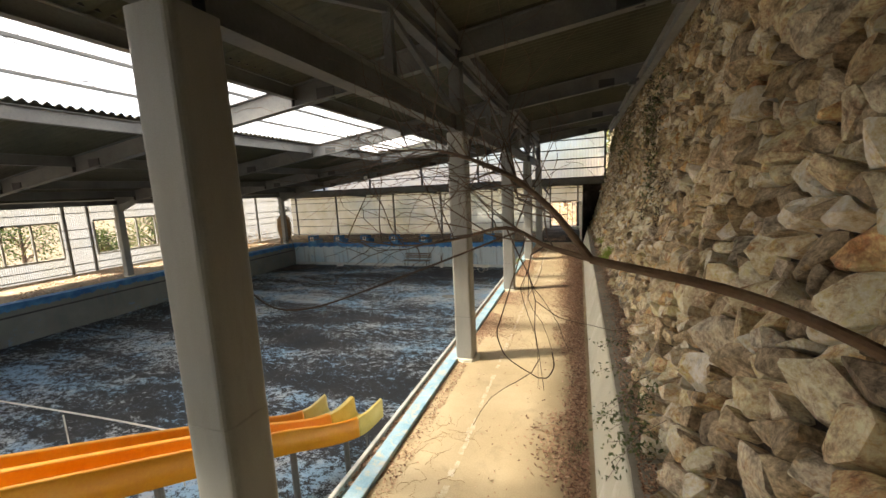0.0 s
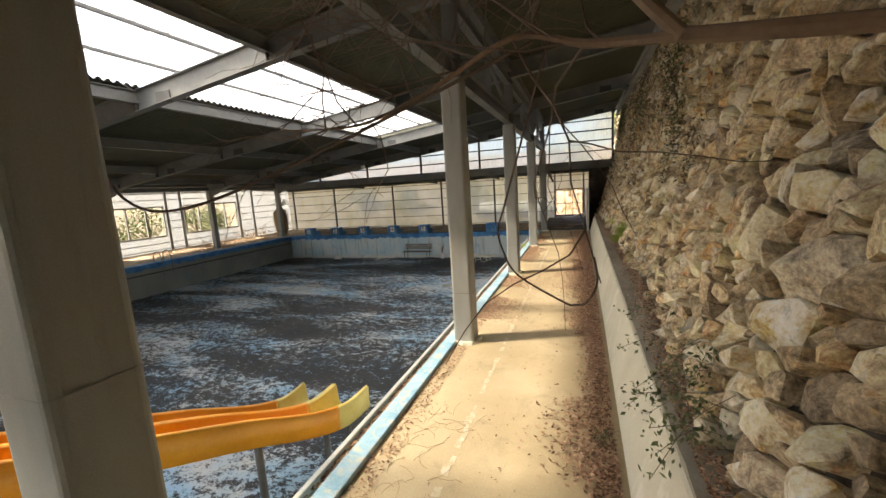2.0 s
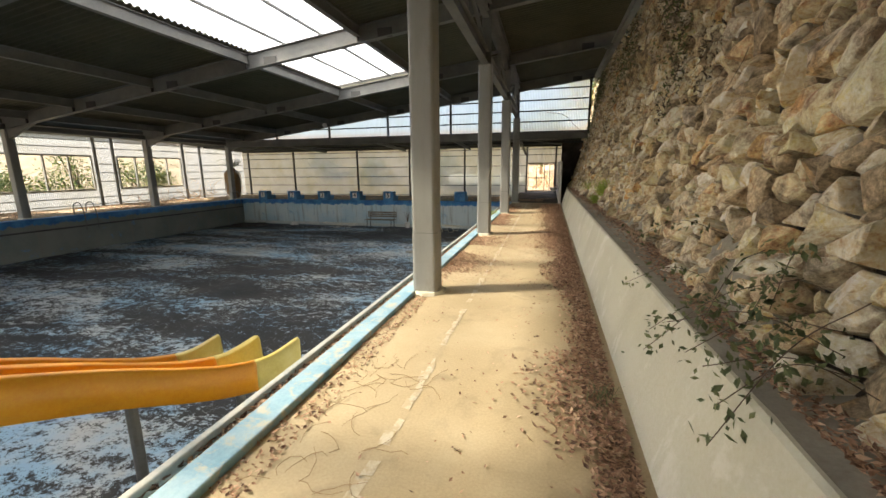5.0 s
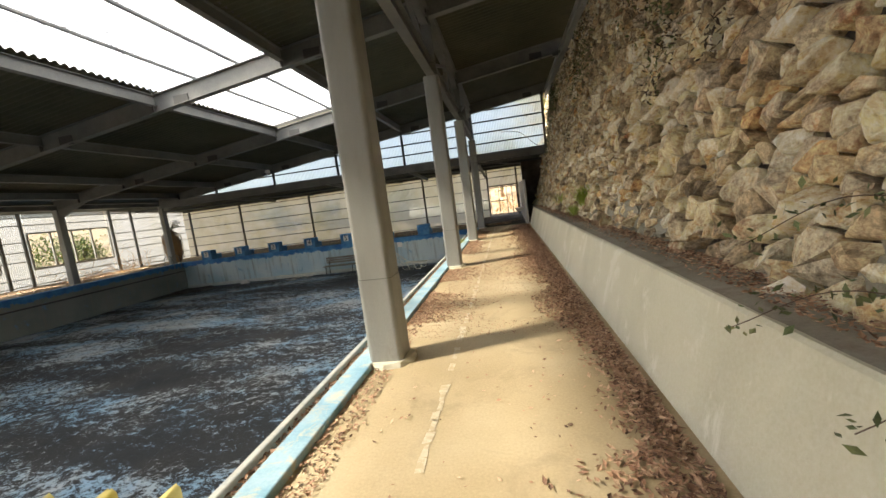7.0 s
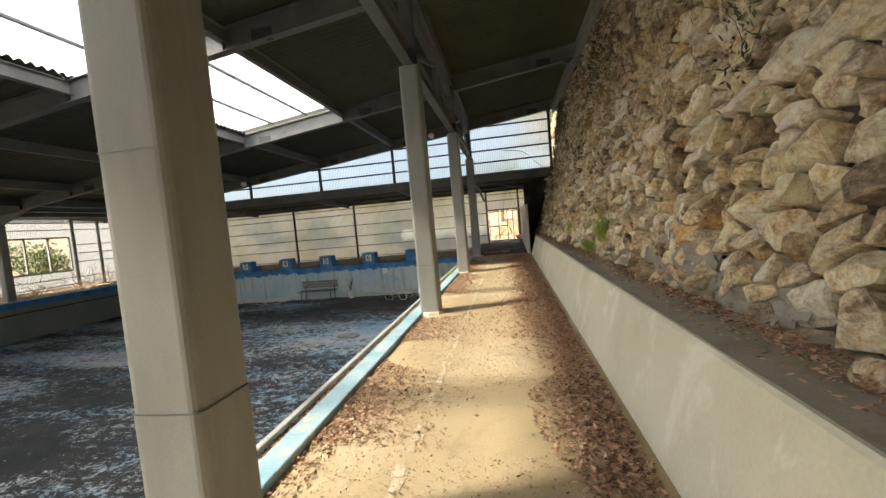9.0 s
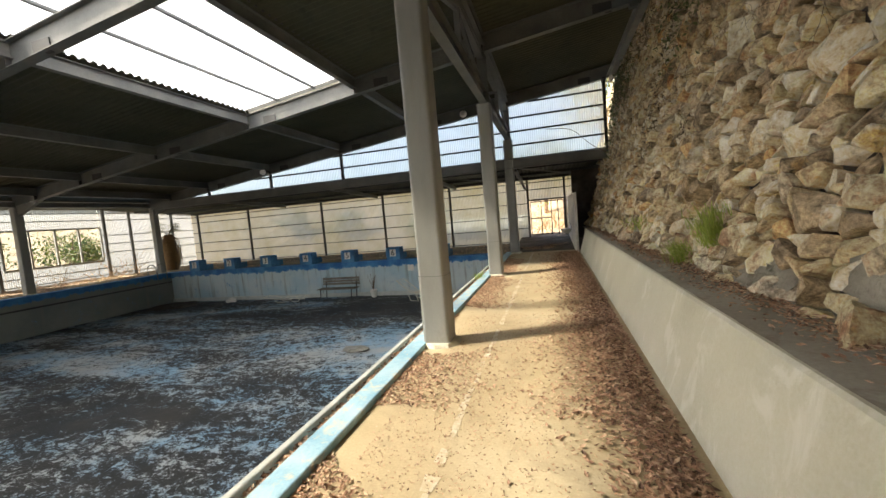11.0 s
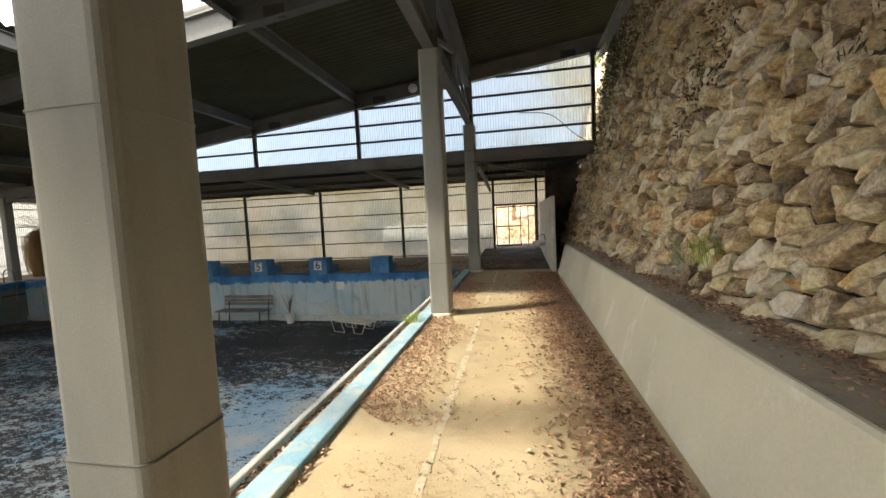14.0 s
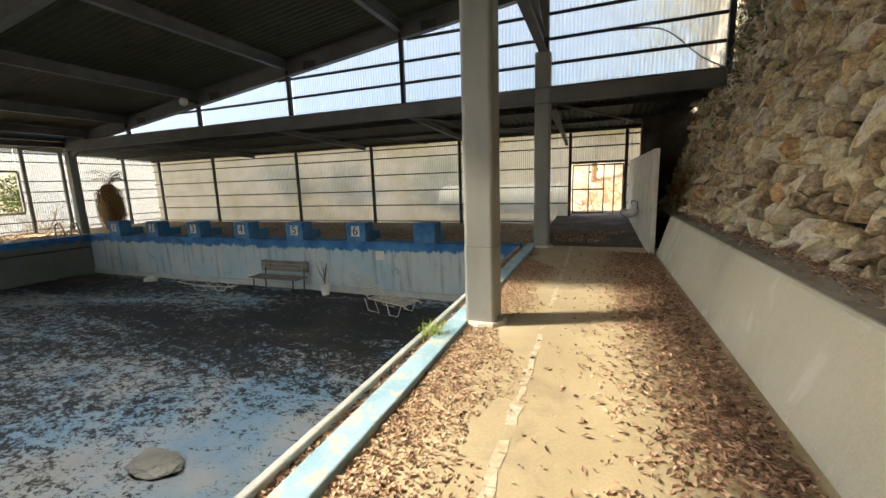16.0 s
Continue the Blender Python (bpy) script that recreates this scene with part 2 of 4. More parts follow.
def stone_material(name, joined):
    """Broken rock: a tone for each piece, broken faces in cream, grey and ochre, lichen and dark seams."""
    m, n, l = nodes_of(name)
    b = n["Principled BSDF"]
    tones = [(0, (0.22, 0.175, 0.125)), (0.18, (0.42, 0.33, 0.22)), (0.36, (0.62, 0.49, 0.31)), (0.5, (0.44, 0.38, 0.30)), (0.66, (0.70, 0.57, 0.37)), (0.82, (0.78, 0.69, 0.52)), (0.93, (0.46, 0.40, 0.31)), (1, (0.62, 0.37, 0.17))]
    if joined:
        src = n.new("ShaderNodeNewGeometry").outputs["Random Per Island"]
    else:
        src = n.new("ShaderNodeObjectInfo").outputs["Random"]
    c = ramp(n, l, src, tones)
    tc, gm = n.new("ShaderNodeTexCoord"), n.new("ShaderNodeNewGeometry")

    def world(scale, detail, rough, dist=0.4):
        t = n.new("ShaderNodeTexNoise")
        t.inputs["Scale"].default_value, t.inputs["Detail"].default_value = scale, detail
        t.inputs["Roughness"].default_value, t.inputs["Distortion"].default_value = rough, dist
        l.new(gm.outputs["Position"], t.inputs["Vector"])
        return t.outputs["Fac"]

    veins = world(5, 8, 0.7)
    c = mix(n, l, 0.9, c, ramp(n, l, veins, [(0.36, (0.2, 0.19, 0.17)), (0.48, (0.58, 0.58, 0.57)), (0.66, (0.92, 0.91, 0.86))]), "OVERLAY")
    c = mix(n, l, ramp(n, l, world(4.5, 6, 0.65), [(0.57, (0, 0, 0)), (0.7, (0.75, 0.75, 0.75))]), c, (0.62, 0.38, 0.15))
    c = mix(n, l, ramp(n, l, world(9, 8, 0.75), [(0.54, (0, 0, 0)), (0.68, (0.6, 0.6, 0.6))]), c, (0.18, 0.145, 0.11))
    fine = world(26, 8, 0.8)
    c = mix(n, l, 0.8, c, ramp(n, l, fine, [(0.36, (0.15, 0.15, 0.15)), (0.62, (0.9, 0.9, 0.9))]), "OVERLAY")
    l.new(c, b.inputs["Base Color"])
    b.inputs["Roughness"].default_value = 0.93
    h = n.new("ShaderNodeMath")
    h.operation = "MULTIPLY_ADD"
    h.inputs[1].default_value = 1.2
    l.new(veins, h.inputs[0])
    l.new(fine, h.inputs[2])
    bump(n, l, b, h.outputs[0], 0.7, 0.018)
    return m


M_STONE = stone_material("rubble_stone", False)
M_STONES = stone_material("rubble_stone_mass", True)
M_LITTER = leafy("dead_leaves", [(0, (0.13, 0.075, 0.05)), (0.3, (0.34, 0.20, 0.13)), (0.7, (0.56, 0.35, 0.23)), (1, (0.76, 0.57, 0.40))])
M_LEAF = leafy("green_leaves", [(0, (0.08, 0.11, 0.045)), (0.6, (0.15, 0.19, 0.08)), (1, (0.25, 0.27, 0.12))])
M_DRYVINE = leafy("withered_creeper", [(0, (0.05, 0.038, 0.025)), (0.6, (0.12, 0.085, 0.055)), (1, (0.20, 0.16, 0.09))])
M_WEED = leafy("bright_weed", [(0, (0.24, 0.36, 0.05)), (1, (0.50, 0.60, 0.12))])
M_OUTLEAF = leafy("sunlit_leaves", [(0, (0.07, 0.12, 0.03)), (0.6, (0.16, 0.21, 0.05)), (1, (0.32, 0.32, 0.08))])
m_glass, gn, gl = nodes_of("window_glass")
gb = gn["Principled BSDF"]
# Even grey tint dims the bright outdoors behind the panes.
gb.inputs["Base Color"].default_value = (0.62, 0.65, 0.64, 1)
gb.inputs["Roughness"].default_value = 0.02
gb.inputs["Transmission Weight"].default_value = 1.0
gb.inputs["IOR"].default_value = 1.05
M_GLASS = m_glass


# ---------------------------------------------------------------- mesh tools
def part(name, bm, material, parent=None, label="", smooth=False):
    me = bpy.data.meshes.new(name)
    bm.to_mesh(me)
    bm.free()
    me.materials.append(material)
    if smooth:
        for p in me.polygons:
            p.use_smooth = True
    ob = new(name, me)
    if parent:
        ob.parent = parent
    if label:
        ob["label"] = label
    return ob


def data_part(name, verts, faces, material, parent=None, label="", smooth=False):
    me = bpy.data.meshes.new(name)
    me.from_pydata(verts, [], faces)
    me.materials.append(material)
    if smooth:
        for p in me.polygons:
            p.use_smooth = True
    ob = new(name, me)
    if parent:
        ob.parent = parent
    if label:
        ob["label"] = label
    return ob


def thing(name, label, category, group="", at=(0, 0, 0)):
    e = new(name)
    e.empty_display_size = 0.1
    e.location = at
    return tagged(e, label, category, group)


def box(bm, x0, x1, y0, y1, z0, z1, bevel=0.0, m=None):
    c = bmesh.ops.create_cube(bm, size=1)["verts"]
    for v in c:
        v.co = Vector(((x0 + x1) / 2 + v.co.x * (x1 - x0), (y0 + y1) / 2 + v.co.y * (y1 - y0), (z0 + z1) / 2 + v.co.z * (z1 - z0)))
        if m:
            v.co = m @ v.co
    if bevel:
        es = list({e for v in c for e in v.link_edges})
        bmesh.ops.bevel(bm, geom=es, offset=bevel, segments=2, affect="EDGES", profile=0.5)
    return bm


def boxed(*a, **k):
    return box(bmesh.new(), *a, **k)


def prism(bm, profile, p0, p1, up=(0, 0, 1)):
    """Sweeps a closed profile (side, up) from p0 to p1."""
    p0, p1 = Vector(p0), Vector(p1)
    d = (p1 - p0).normalized()
    s = d.cross(Vector(up)).normalized()
    u = s.cross(d)
    rings = [[bm.verts.new(p + s * a + u * b) for a, b in profile] for p in (p0, p1)]
    k = len(profile)
    for i in range(k):
        bm.faces.new((rings[0][i], rings[0][(i + 1) % k], rings[1][(i + 1) % k], rings[1][i]))
    bm.faces.new(rings[0][::-1])
    bm.faces.new(rings[1])
    bmesh.ops.recalc_face_normals(bm, faces=bm.faces)
    return bm


def i_section(w, h, t):
    """I profile whose bottom is at 0."""
    a, b = w / 2, t / 2
    return [(-a, 0), (a, 0), (a, t), (b, t), (b, h - t), (a, h - t), (a, h), (-a, h), (-a, h - t), (-b, h - t), (-b, t), (-a, t)]


def rect(w, h):
    return [(-w / 2, -h / 2), (w / 2, -h / 2), (w / 2, h / 2), (-w / 2, h / 2)]


def tube(bm, pts, radii, sides=7):
    pts = [Vector(p) for p in pts]
    if isinstance(radii, (int, float)):
        radii = [radii] * len(pts)
    prev, ref = None, Vector((0.13, 0.31, 0.94))
    for i, p in enumerate(pts):
        d = (pts[min(i + 1, len(pts) - 1)] - pts[max(i - 1, 0)]).normalized()
        s = d.cross(ref)
        s = s.normalized() if s.length > 1e-4 else Vector((1, 0, 0))
        u = s.cross(d)
        ring = [bm.verts.new(p + (s * math.cos(2 * math.pi * k / sides) + u * math.sin(2 * math.pi * k / sides)) * radii[i]) for k in range(sides)]
        if prev:
            for k in range(sides):
                bm.faces.new((prev[k], prev[(k + 1) % sides], ring[(k + 1) % sides], ring[k]))
        else:
            bm.faces.new(ring[::-1])
        prev = ring
    bm.faces.new(prev)
    return bm


def curve_points(pts, n):
    """A smooth line through pts."""
    pts = [Vector(p) for p in pts]
    pts = [2 * pts[0] - pts[1]] + pts + [2 * pts[-1] - pts[-2]]
    out = []
    for i in range(1, len(pts) - 2):
        a, b, c, d = pts[i - 1:i + 3]
        for k in range(n):
            t = k / n
            out.append(0.5 * (2 * b + (c - a) * t + (2 * a - 5 * b + 4 * c - d) * t * t + (3 * b - a - 3 * c + d) * t ** 3))
    return out + [pts[-2]]


def wave_sheet(name, u0, u1, length, amp, pitch, place, material, parent=None, label=""):
    """Corrugated sheet: place(u, v, w) with u across the waves, v along them (0 to length), w off the plane."""
    n = max(2, int((u1 - u0) / pitch * 6))
    verts, faces = [], []
    for i in range(n + 1):
        u = u0 + (u1 - u0) * i / n
        w = amp * math.sin(2 * math.pi * u / pitch)
        verts += [place(u, 0, w), place(u, length, w)]
    faces = [(2 * i, 2 * i + 2, 2 * i + 3, 2 * i + 1) for i in range(n)]
    return data_part(name, verts, faces, material, parent, label, True)


def structure(ob, label="", category=""):
    return tagged(ob, label, category, kind="structure")


# ---------------------------------------------------------------- plan
ROWS_Y = [-3.6, 1.68, 6.945, 12.15, 17.37, 22.55]      # frames of the hall
COL_X, LEFT_X = -2.0, -19.45
PURLINS = [-15.9, -12.45, -8.9, -5.4, -1.95]
POOL = (-18.45, -2.5, -3.0, 22.2, -1.38)
FAR_Y, WALL_X, BACK_Y = 28.0, -23.2, -4.0


def rafter_z(x):
    return 5.65 + 0.1234 * x


def face_x(z, y=10.0):
    """The leaning face of the stone wall: it stands closer to the walkway at its near end and steepens upwards."""
    foot = 0.82 - 0.17 * min(1.3, max(0.0, (7.5 - y) / 3.8))
    lean = 0.295 * (min(z, 2.8) - 0.9) + 0.15 * max(0.0, z - 2.8)
    return foot + lean


# ---------------------------------------------------------------- ground and floors
def grid_mesh(name, x0, x1, y0, y1, nx, ny, height, material, parent=None):
    verts = [(x, y, height(x, y)) for y in np.linspace(y0, y1, ny + 1) for x in np.linspace(x0, x1, nx + 1)]
    faces = [(j * (nx + 1) + i, j * (nx + 1) + i + 1, (j + 1) * (nx + 1) + i + 1, (j + 1) * (nx + 1) + i) for j in range(ny) for i in range(nx)]
    return data_part(name, verts, faces, material, parent, "", True)


def ground_z(x, y):
    z = -1.7
    if y > FAR_Y + 0.3:
        z = max(z, min(6.0, -0.1 + 0.42 * max(0, y - 31.5)))
    elif y > FAR_Y - 2:
        z = -0.45
    if x > 2.3:
        z = max(z, 5.9 + 0.25 * min(x - 2.3, 30))
    return z + 0.25 * noise.noise(Vector((x * 0.2, y * 0.2, 0))) - (0.25 if z < 0 else 0)


structure(grid_mesh("ground", -160, 160, -160, 160, 320, 320, ground_z, M_EARTH), "dry brown earth rising to a hillside", "ground")
structure(part("floor", boxed(POOL[1] + 0.36, 1.0, BACK_Y, 22.7, -1.7, 0.0), M_DECK), "dusty yellow concrete poolside walkway", "floor")
bm = bmesh.new()
rl = random.Random(2)
for k in range(150):
    if rl.random() < 0.78:
        y = 2.6 + 20.0 * k / 150
        a, b = rl.uniform(0.015, 0.045), rl.uniform(0.015, 0.045)
        vs = [bm.verts.new((-1.355 + rl.gauss(0, 0.006) + dx, y + dy, 0.004)) for dx, dy in ((-a, 0), (b, rl.uniform(-0.03, 0.03)), (b * rl.uniform(0.6, 1.2), 0.13), (-a * rl.uniform(0.6, 1.2), 0.13 + rl.uniform(-0.03, 0.03)))]
        bm.faces.new(vs)
line = part("floor_line", bm, M_LINE)
structure(line, "worn white line painted on the walkway", "floor line")
structure(part("floor_far", boxed(WALL_X, -2.3, 22.72, FAR_Y, -1.7, -0.05), M_EARTH), "dirty concrete strip behind the pool end", "floor")
bm = bmesh.new()
prism(bm, [(0, -1.5), (2.9, -1.5), (2.9, 0), (0, 0)], (-2.15, 22.72, -0.02), (-2.15, FAR_Y + 1.5, 0.3))
# Darker mortar than the walkway: leaf litter and shade put into the colour.
structure(part("floor_ramp", bm, M_MORTAR), "dusty concrete path rising to the gate, darkened for shade and leaves", "floor")
structure(part("floor_left", boxed(WALL_X, POOL[0] - 0.45, BACK_Y, 22.7, -1.7, 0.0), M_EARTH), "littered concrete strip below the windows", "floor")

# stairs under the start of the walk
stair = thing("stairs", "plain concrete stairs leading down to the walkway", "stairs")
stair["kind"] = "structure"
for k in range(10):
    part("step", boxed(-1.6, 0.15, BACK_Y + 0.3 if k == 9 else 2.25 - 0.25 * (k + 1), 2.25 - 0.25 * k, 0, 0.17 * (k + 1)), M_LEDGE, stair)

# ---------------------------------------------------------------- pool
x0, x1, y0, y1, pz = POOL
structure(grid_mesh("pool_floor", x0 - 0.2, x1 + 0.2, y0 - 0.2, y1 + 0.2, 90, 130,
                    lambda x, y: pz + 0.03 * noise.noise(Vector((x, y, 0))) + 0.02 * noise.noise(Vector((x * 3, y * 3, 2))), M_POOLFLOOR),
          "drained pool floor, blue paint under black silt", "pool floor")
structure(part("pool_wall_end", boxed(x0 - 0.4, x1, y1, y1 + 0.5, -1.7, 0.05), M_POOLEND), "pale blue peeling end wall of the pool", "pool wall")
structure(part("pool_ledge_end", boxed(x0, x1, y1 - 0.06, y1 - 0.002, -1.7, -1.22, 0.01), M_RIM), "low pale ledge at the foot of the pool wall", "pool wall")
structure(part("pool_wall_left", boxed(x0 - 0.45, x0, y0, y1 - 0.003, -1.7, 0.05), M_POOLSIDE), "stained grey and blue side wall of the pool, darker than the end wall", "pool wall")
# Thin dark bar standing slightly proud of the side wall.
structure(part("pool_lip_left", boxed(x0, x0 + 0.05, y0, y1 - 0.07, -0.42, -0.36, 0.01), M_DARKSTEEL), "thin dark raised strip along the pool wall", "pool wall")
structure(part("pool_wall_right", boxed(x1, x1 + 0.06, y0, y1 - 0.003, -1.7, 0.055, 0.012), M_RIM), "narrow pale rim of the pool", "pool wall")
structure(part("pool_wall_near", boxed(x0, x1, y0 - 0.4, y0, -1.7, 0.05), M_POOLEND), "pale near wall of the pool", "pool wall")
structure(part("gutter", boxed(x1 + 0.062, x1 + 0.15, y0, 22.65, -0.3, -0.02), M_LEDGE), "overflow gutter full of dead leaves", "gutter")
structure(part("pool_coping", boxed(x1 + 0.15, x1 + 0.357, y0, 22.7, -0.3, 0.055, 0.012), M_COPING), "pale blue peeling coping of the pool", "coping")

# ---------------------------------------------------------------- kerb and ledge
bm = bmesh.new()
prism(bm, [(0.16, -0.2), (1.3, -0.2), (1.3, 0.76), (0.44, 0.76), (0.42, 0.74)], (0, BACK_Y, 0), (0, 21.9, 0))
for v in bm.verts:
    v.co.x += 0.004 * (v.co.y - 8)
structure(part("retaining_kerb", bm, M_KERB), "sloping rendered concrete kerb below the stone wall", "kerb wall")

ledge_v, ledge_f = [], []
for i in range(201):
    y = BACK_Y + 27.9 * i / 200
    for j in range(7):
        u = j / 6
        x0 = 0.455 + 0.004 * (y - 8) + 0.012 * noise.noise(Vector((y * 4, 0, 5)))
        x = x0 + (face_x(0.8, y) + 0.15 - x0) * u
        ledge_v.append((x, y, 0.764 + 0.05 * u * u + (0.018 * noise.noise(Vector((x * 7, y * 4, 1))) + 0.012) * min(1, 3 * u)))
    if i:
        b = 7 * (i - 1)
        ledge_f += [(b + j, b + j + 1, b + j + 8, b + j + 7) for j in range(6)]
structure(data_part("ledge_soil", ledge_v, ledge_f, M_LEDGE, None, "", True), "dusty grey-brown soil on the ledge behind the kerb", "ledge")

# Block added so the gap beside the partition stays dark and hides the outside.
structure(part("gap_block", boxed(0.32, 2.0, 26.2, 26.6, -0.2, 3.3), M_MORTAR), "added dark block standing for the shaded gap behind the partition", "wall")

# ---------------------------------------------------------------- columns
def rounded(w, r, n=4):
    out = []
    for cx, cy, a0 in ((1, 1, 0), (-1, 1, 90), (-1, -1, 180), (1, -1, 270)):
        for k in range(n + 1):
            a = radians(a0 + 90 * k / n)
            out.append((cx * (w / 2 - r) + r * math.cos(a), cy * (w / 2 - r) + r * math.sin(a)))
    return out


def column(x, y, w, top, label):
    c = thing("column", label, "column", "hall columns", (x, y, 0))
    bm = prism(bmesh.new(), rounded(w, w * 0.14), (0, 0, 0.0), (0, 0, 0.86), (0, 1, 0))
    lower = part("lower_shaft", bm, M_COLUMN, c)
    bm = prism(bmesh.new(), rounded(w - 0.008, w * 0.14), (0, 0, 0.86), (0, 0, top), (0, 1, 0))
    shaft = part("shaft", bm, M_COLUMN, c)
    part("weld_seam", prism(bmesh.new(), rounded(w + 0.004, w * 0.14), (0, 0, 0.858), (0, 0, 0.863), (0, 1, 0)), M_STEEL, lower, "dark rusty seam")
    part("weld_seam", prism(bmesh.new(), rounded(w - 0.002, w * 0.14), (0, 0, 1.93), (0, 0, 1.936), (0, 1, 0)), M_COLUMN, shaft)
    bm = bmesh.new()
    bmesh.ops.create_cone(bm, segments=10, radius1=w * 0.78, radius2=w * 0.70, depth=0.05, cap_ends=True)
    for v in bm.verts:
        v.co += Vector((0.03 * noise.noise(v.co * 9), 0.03 * noise.noise(v.co * 9 + Vector((5, 0, 0))), 0.022))
    part("grout_pad", bm, M_KERB, c, "rough mortar pad")
    return c


for y in ROWS_Y[1:]:
    column(COL_X - 0.012, y, 0.338, 4.2, "grey painted square steel column on a mortar pad")
    p = thing("column_post", "grey steel post between column and roof rafter", "post", "roof posts", (COL_X, y, 4.2))
    part("post", prism(bmesh.new(), i_section(0.2, 0.24, 0.015), (0, -0.12, 0), (0, -0.12, rafter_z(COL_X) - 4.2), (0, 1, 0)), M_STEEL, p)
for y in ROWS_Y:
    column(LEFT_X, y, 0.28, rafter_z(LEFT_X), "slim dark grey steel column by the far pool edge")

# ---------------------------------------------------------------- roof frame
for y in ROWS_Y:
    r = thing("rafter", "dark grey steel roof rafter with bolted splice", "rafter", "roof rafters", (0, y, 0))
    bm = prism(bmesh.new(), i_section(0.18, 0.42, 0.018), (LEFT_X - 0.1, 0, rafter_z(LEFT_X - 0.1)), (2.05, 0, rafter_z(2.05)))
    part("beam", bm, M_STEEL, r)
    bm = bmesh.new()
    vs = [bm.verts.new(v) for v in ((LEFT_X + 0.12, -0.06, 3.26), (LEFT_X + 1.6, -0.06, rafter_z(LEFT_X + 1.6)), (LEFT_X + 0.12, -0.06, 2.92),
                                    (LEFT_X + 0.12, 0.06, 3.26), (LEFT_X + 1.6, 0.06, rafter_z(LEFT_X + 1.6)), (LEFT_X + 0.12, 0.06, 2.92))]
    for f in ((0, 1, 2), (3, 5, 4), (0, 2, 5, 3), (1, 4, 5, 2), (0, 3, 4, 1)):
        bm.faces.new([vs[i] for i in f])
    part("haunch", bm, M_STEEL, r)
    for px in PURLINS[:-1] + [0.0]:
        z = rafter_z(px)
        part("splice_plate", boxed(px + 0.55, px + 0.95, -0.03, 0.03, z + 0.1, z + 0.32, 0.004), M_DARKSTEEL, r)
    part("eave_bracket", boxed(1.30, 1.47, -0.08, 0.08, rafter_z(1.7) - 0.12, rafter_z(1.5), 0.01), M_STEEL, r)
for px in PURLINS + [-18.2]:
    for a, b in zip(ROWS_Y, ROWS_Y[1:]):
        z = rafter_z(px) + 0.16
        p = thing("purlin", "dark grey steel roof purlin between rafters", "purlin", "roof purlins", (px, 0, 0))
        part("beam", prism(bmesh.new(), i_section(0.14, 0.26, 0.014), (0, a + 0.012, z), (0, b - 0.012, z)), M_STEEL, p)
        part("cleat", boxed(-0.012, 0.012, b - 0.10, b - 0.02, z - 0.14, z + 0.02), M_DARKSTEEL, p)

# longitudinal truss on the column line
for a, b in zip(ROWS_Y[1:], ROWS_Y[2:]):
    t = thing("truss", "grey steel lattice truss on the column line", "truss", "roof trusses", (COL_X, 0, 0))
    part("bottom_chord", prism(bmesh.new(), i_section(0.17, 0.30, 0.016), (0, a + 0.13, 4.2), (0, b - 0.13, 4.2)), M_STEEL, t)
    part("top_chord", prism(bmesh.new(), i_section(0.15, 0.16, 0.012), (0, a + 0.13, 5.24), (0, b - 0.13, 5.24)), M_STEEL, t)
    mid = (a + b) / 2
    part("vertical", prism(bmesh.new(), rect(0.1, 0.1), (0, mid, 4.5), (0, mid, 5.24), (0, 1, 0)), M_STEEL, t)
    for s in (-1, 1):
        part("diagonal", prism(bmesh.new(), rect(0.07, 0.07), (0, mid + s * 0.08, 5.2), (0, mid + s * (b - a - 0.4) / 2, 4.52)), M_STEEL, t)
a, b = ROWS_Y[0], ROWS_Y[1]
t = thing("truss", "grey steel lattice truss on the column line", "truss", "roof trusses", (COL_X, 0, 0))
part("bottom_chord", prism(bmesh.new(), i_section(0.17, 0.30, 0.016), (0, a + 0.13, 4.2), (0, b - 0.13, 4.2)), M_STEEL, t)
part("top_chord", prism(bmesh.new(), i_section(0.15, 0.16, 0.012), (0, a + 0.13, 5.24), (0, b - 0.13, 5.24)), M_STEEL, t)

structure(part("eave_beam", prism(bmesh.new(), i_section(0.16, 0.26, 0.014), (1.56, BACK_Y, 5.66), (1.56, 22.5, 5.66)), M_COLUMN),
          "light grey steel eave beam on the stone wall", "beam")
structure(part("left_tie_beam", prism(bmesh.new(), i_section(0.14, 0.2, 0.012), (LEFT_X, BACK_Y, 3.26), (LEFT_X, 22.45, 3.26)), M_STEEL), "dark steel tie beam on the far columns", "beam")


def roof_place(base):
    def place(u, v, w):
        x = base + v
        return (x, u, rafter_z(x) + 0.47 + w)
    return place


roof = thing("ceiling", "dark olive corrugated roof sheets over the hall", "roof")
roof["kind"] = "structure"
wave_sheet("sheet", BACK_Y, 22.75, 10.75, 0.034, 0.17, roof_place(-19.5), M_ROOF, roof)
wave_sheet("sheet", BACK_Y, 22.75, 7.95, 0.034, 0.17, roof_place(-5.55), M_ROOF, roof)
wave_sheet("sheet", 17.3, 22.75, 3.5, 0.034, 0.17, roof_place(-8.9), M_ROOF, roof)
sl = thing("skylight", "long strip of white translucent corrugated roof sheet", "skylight")
sl["kind"] = "structure"


def sky_place(u, v, w):
    x = -9.0 + v
    return (x, u, rafter_z(x) + 0.60 + w)


wave_sheet("skylight_sheet", BACK_Y, 17.4, 3.75, 0.02, 0.17, sky_place, M_SKYLIGHT, sl)
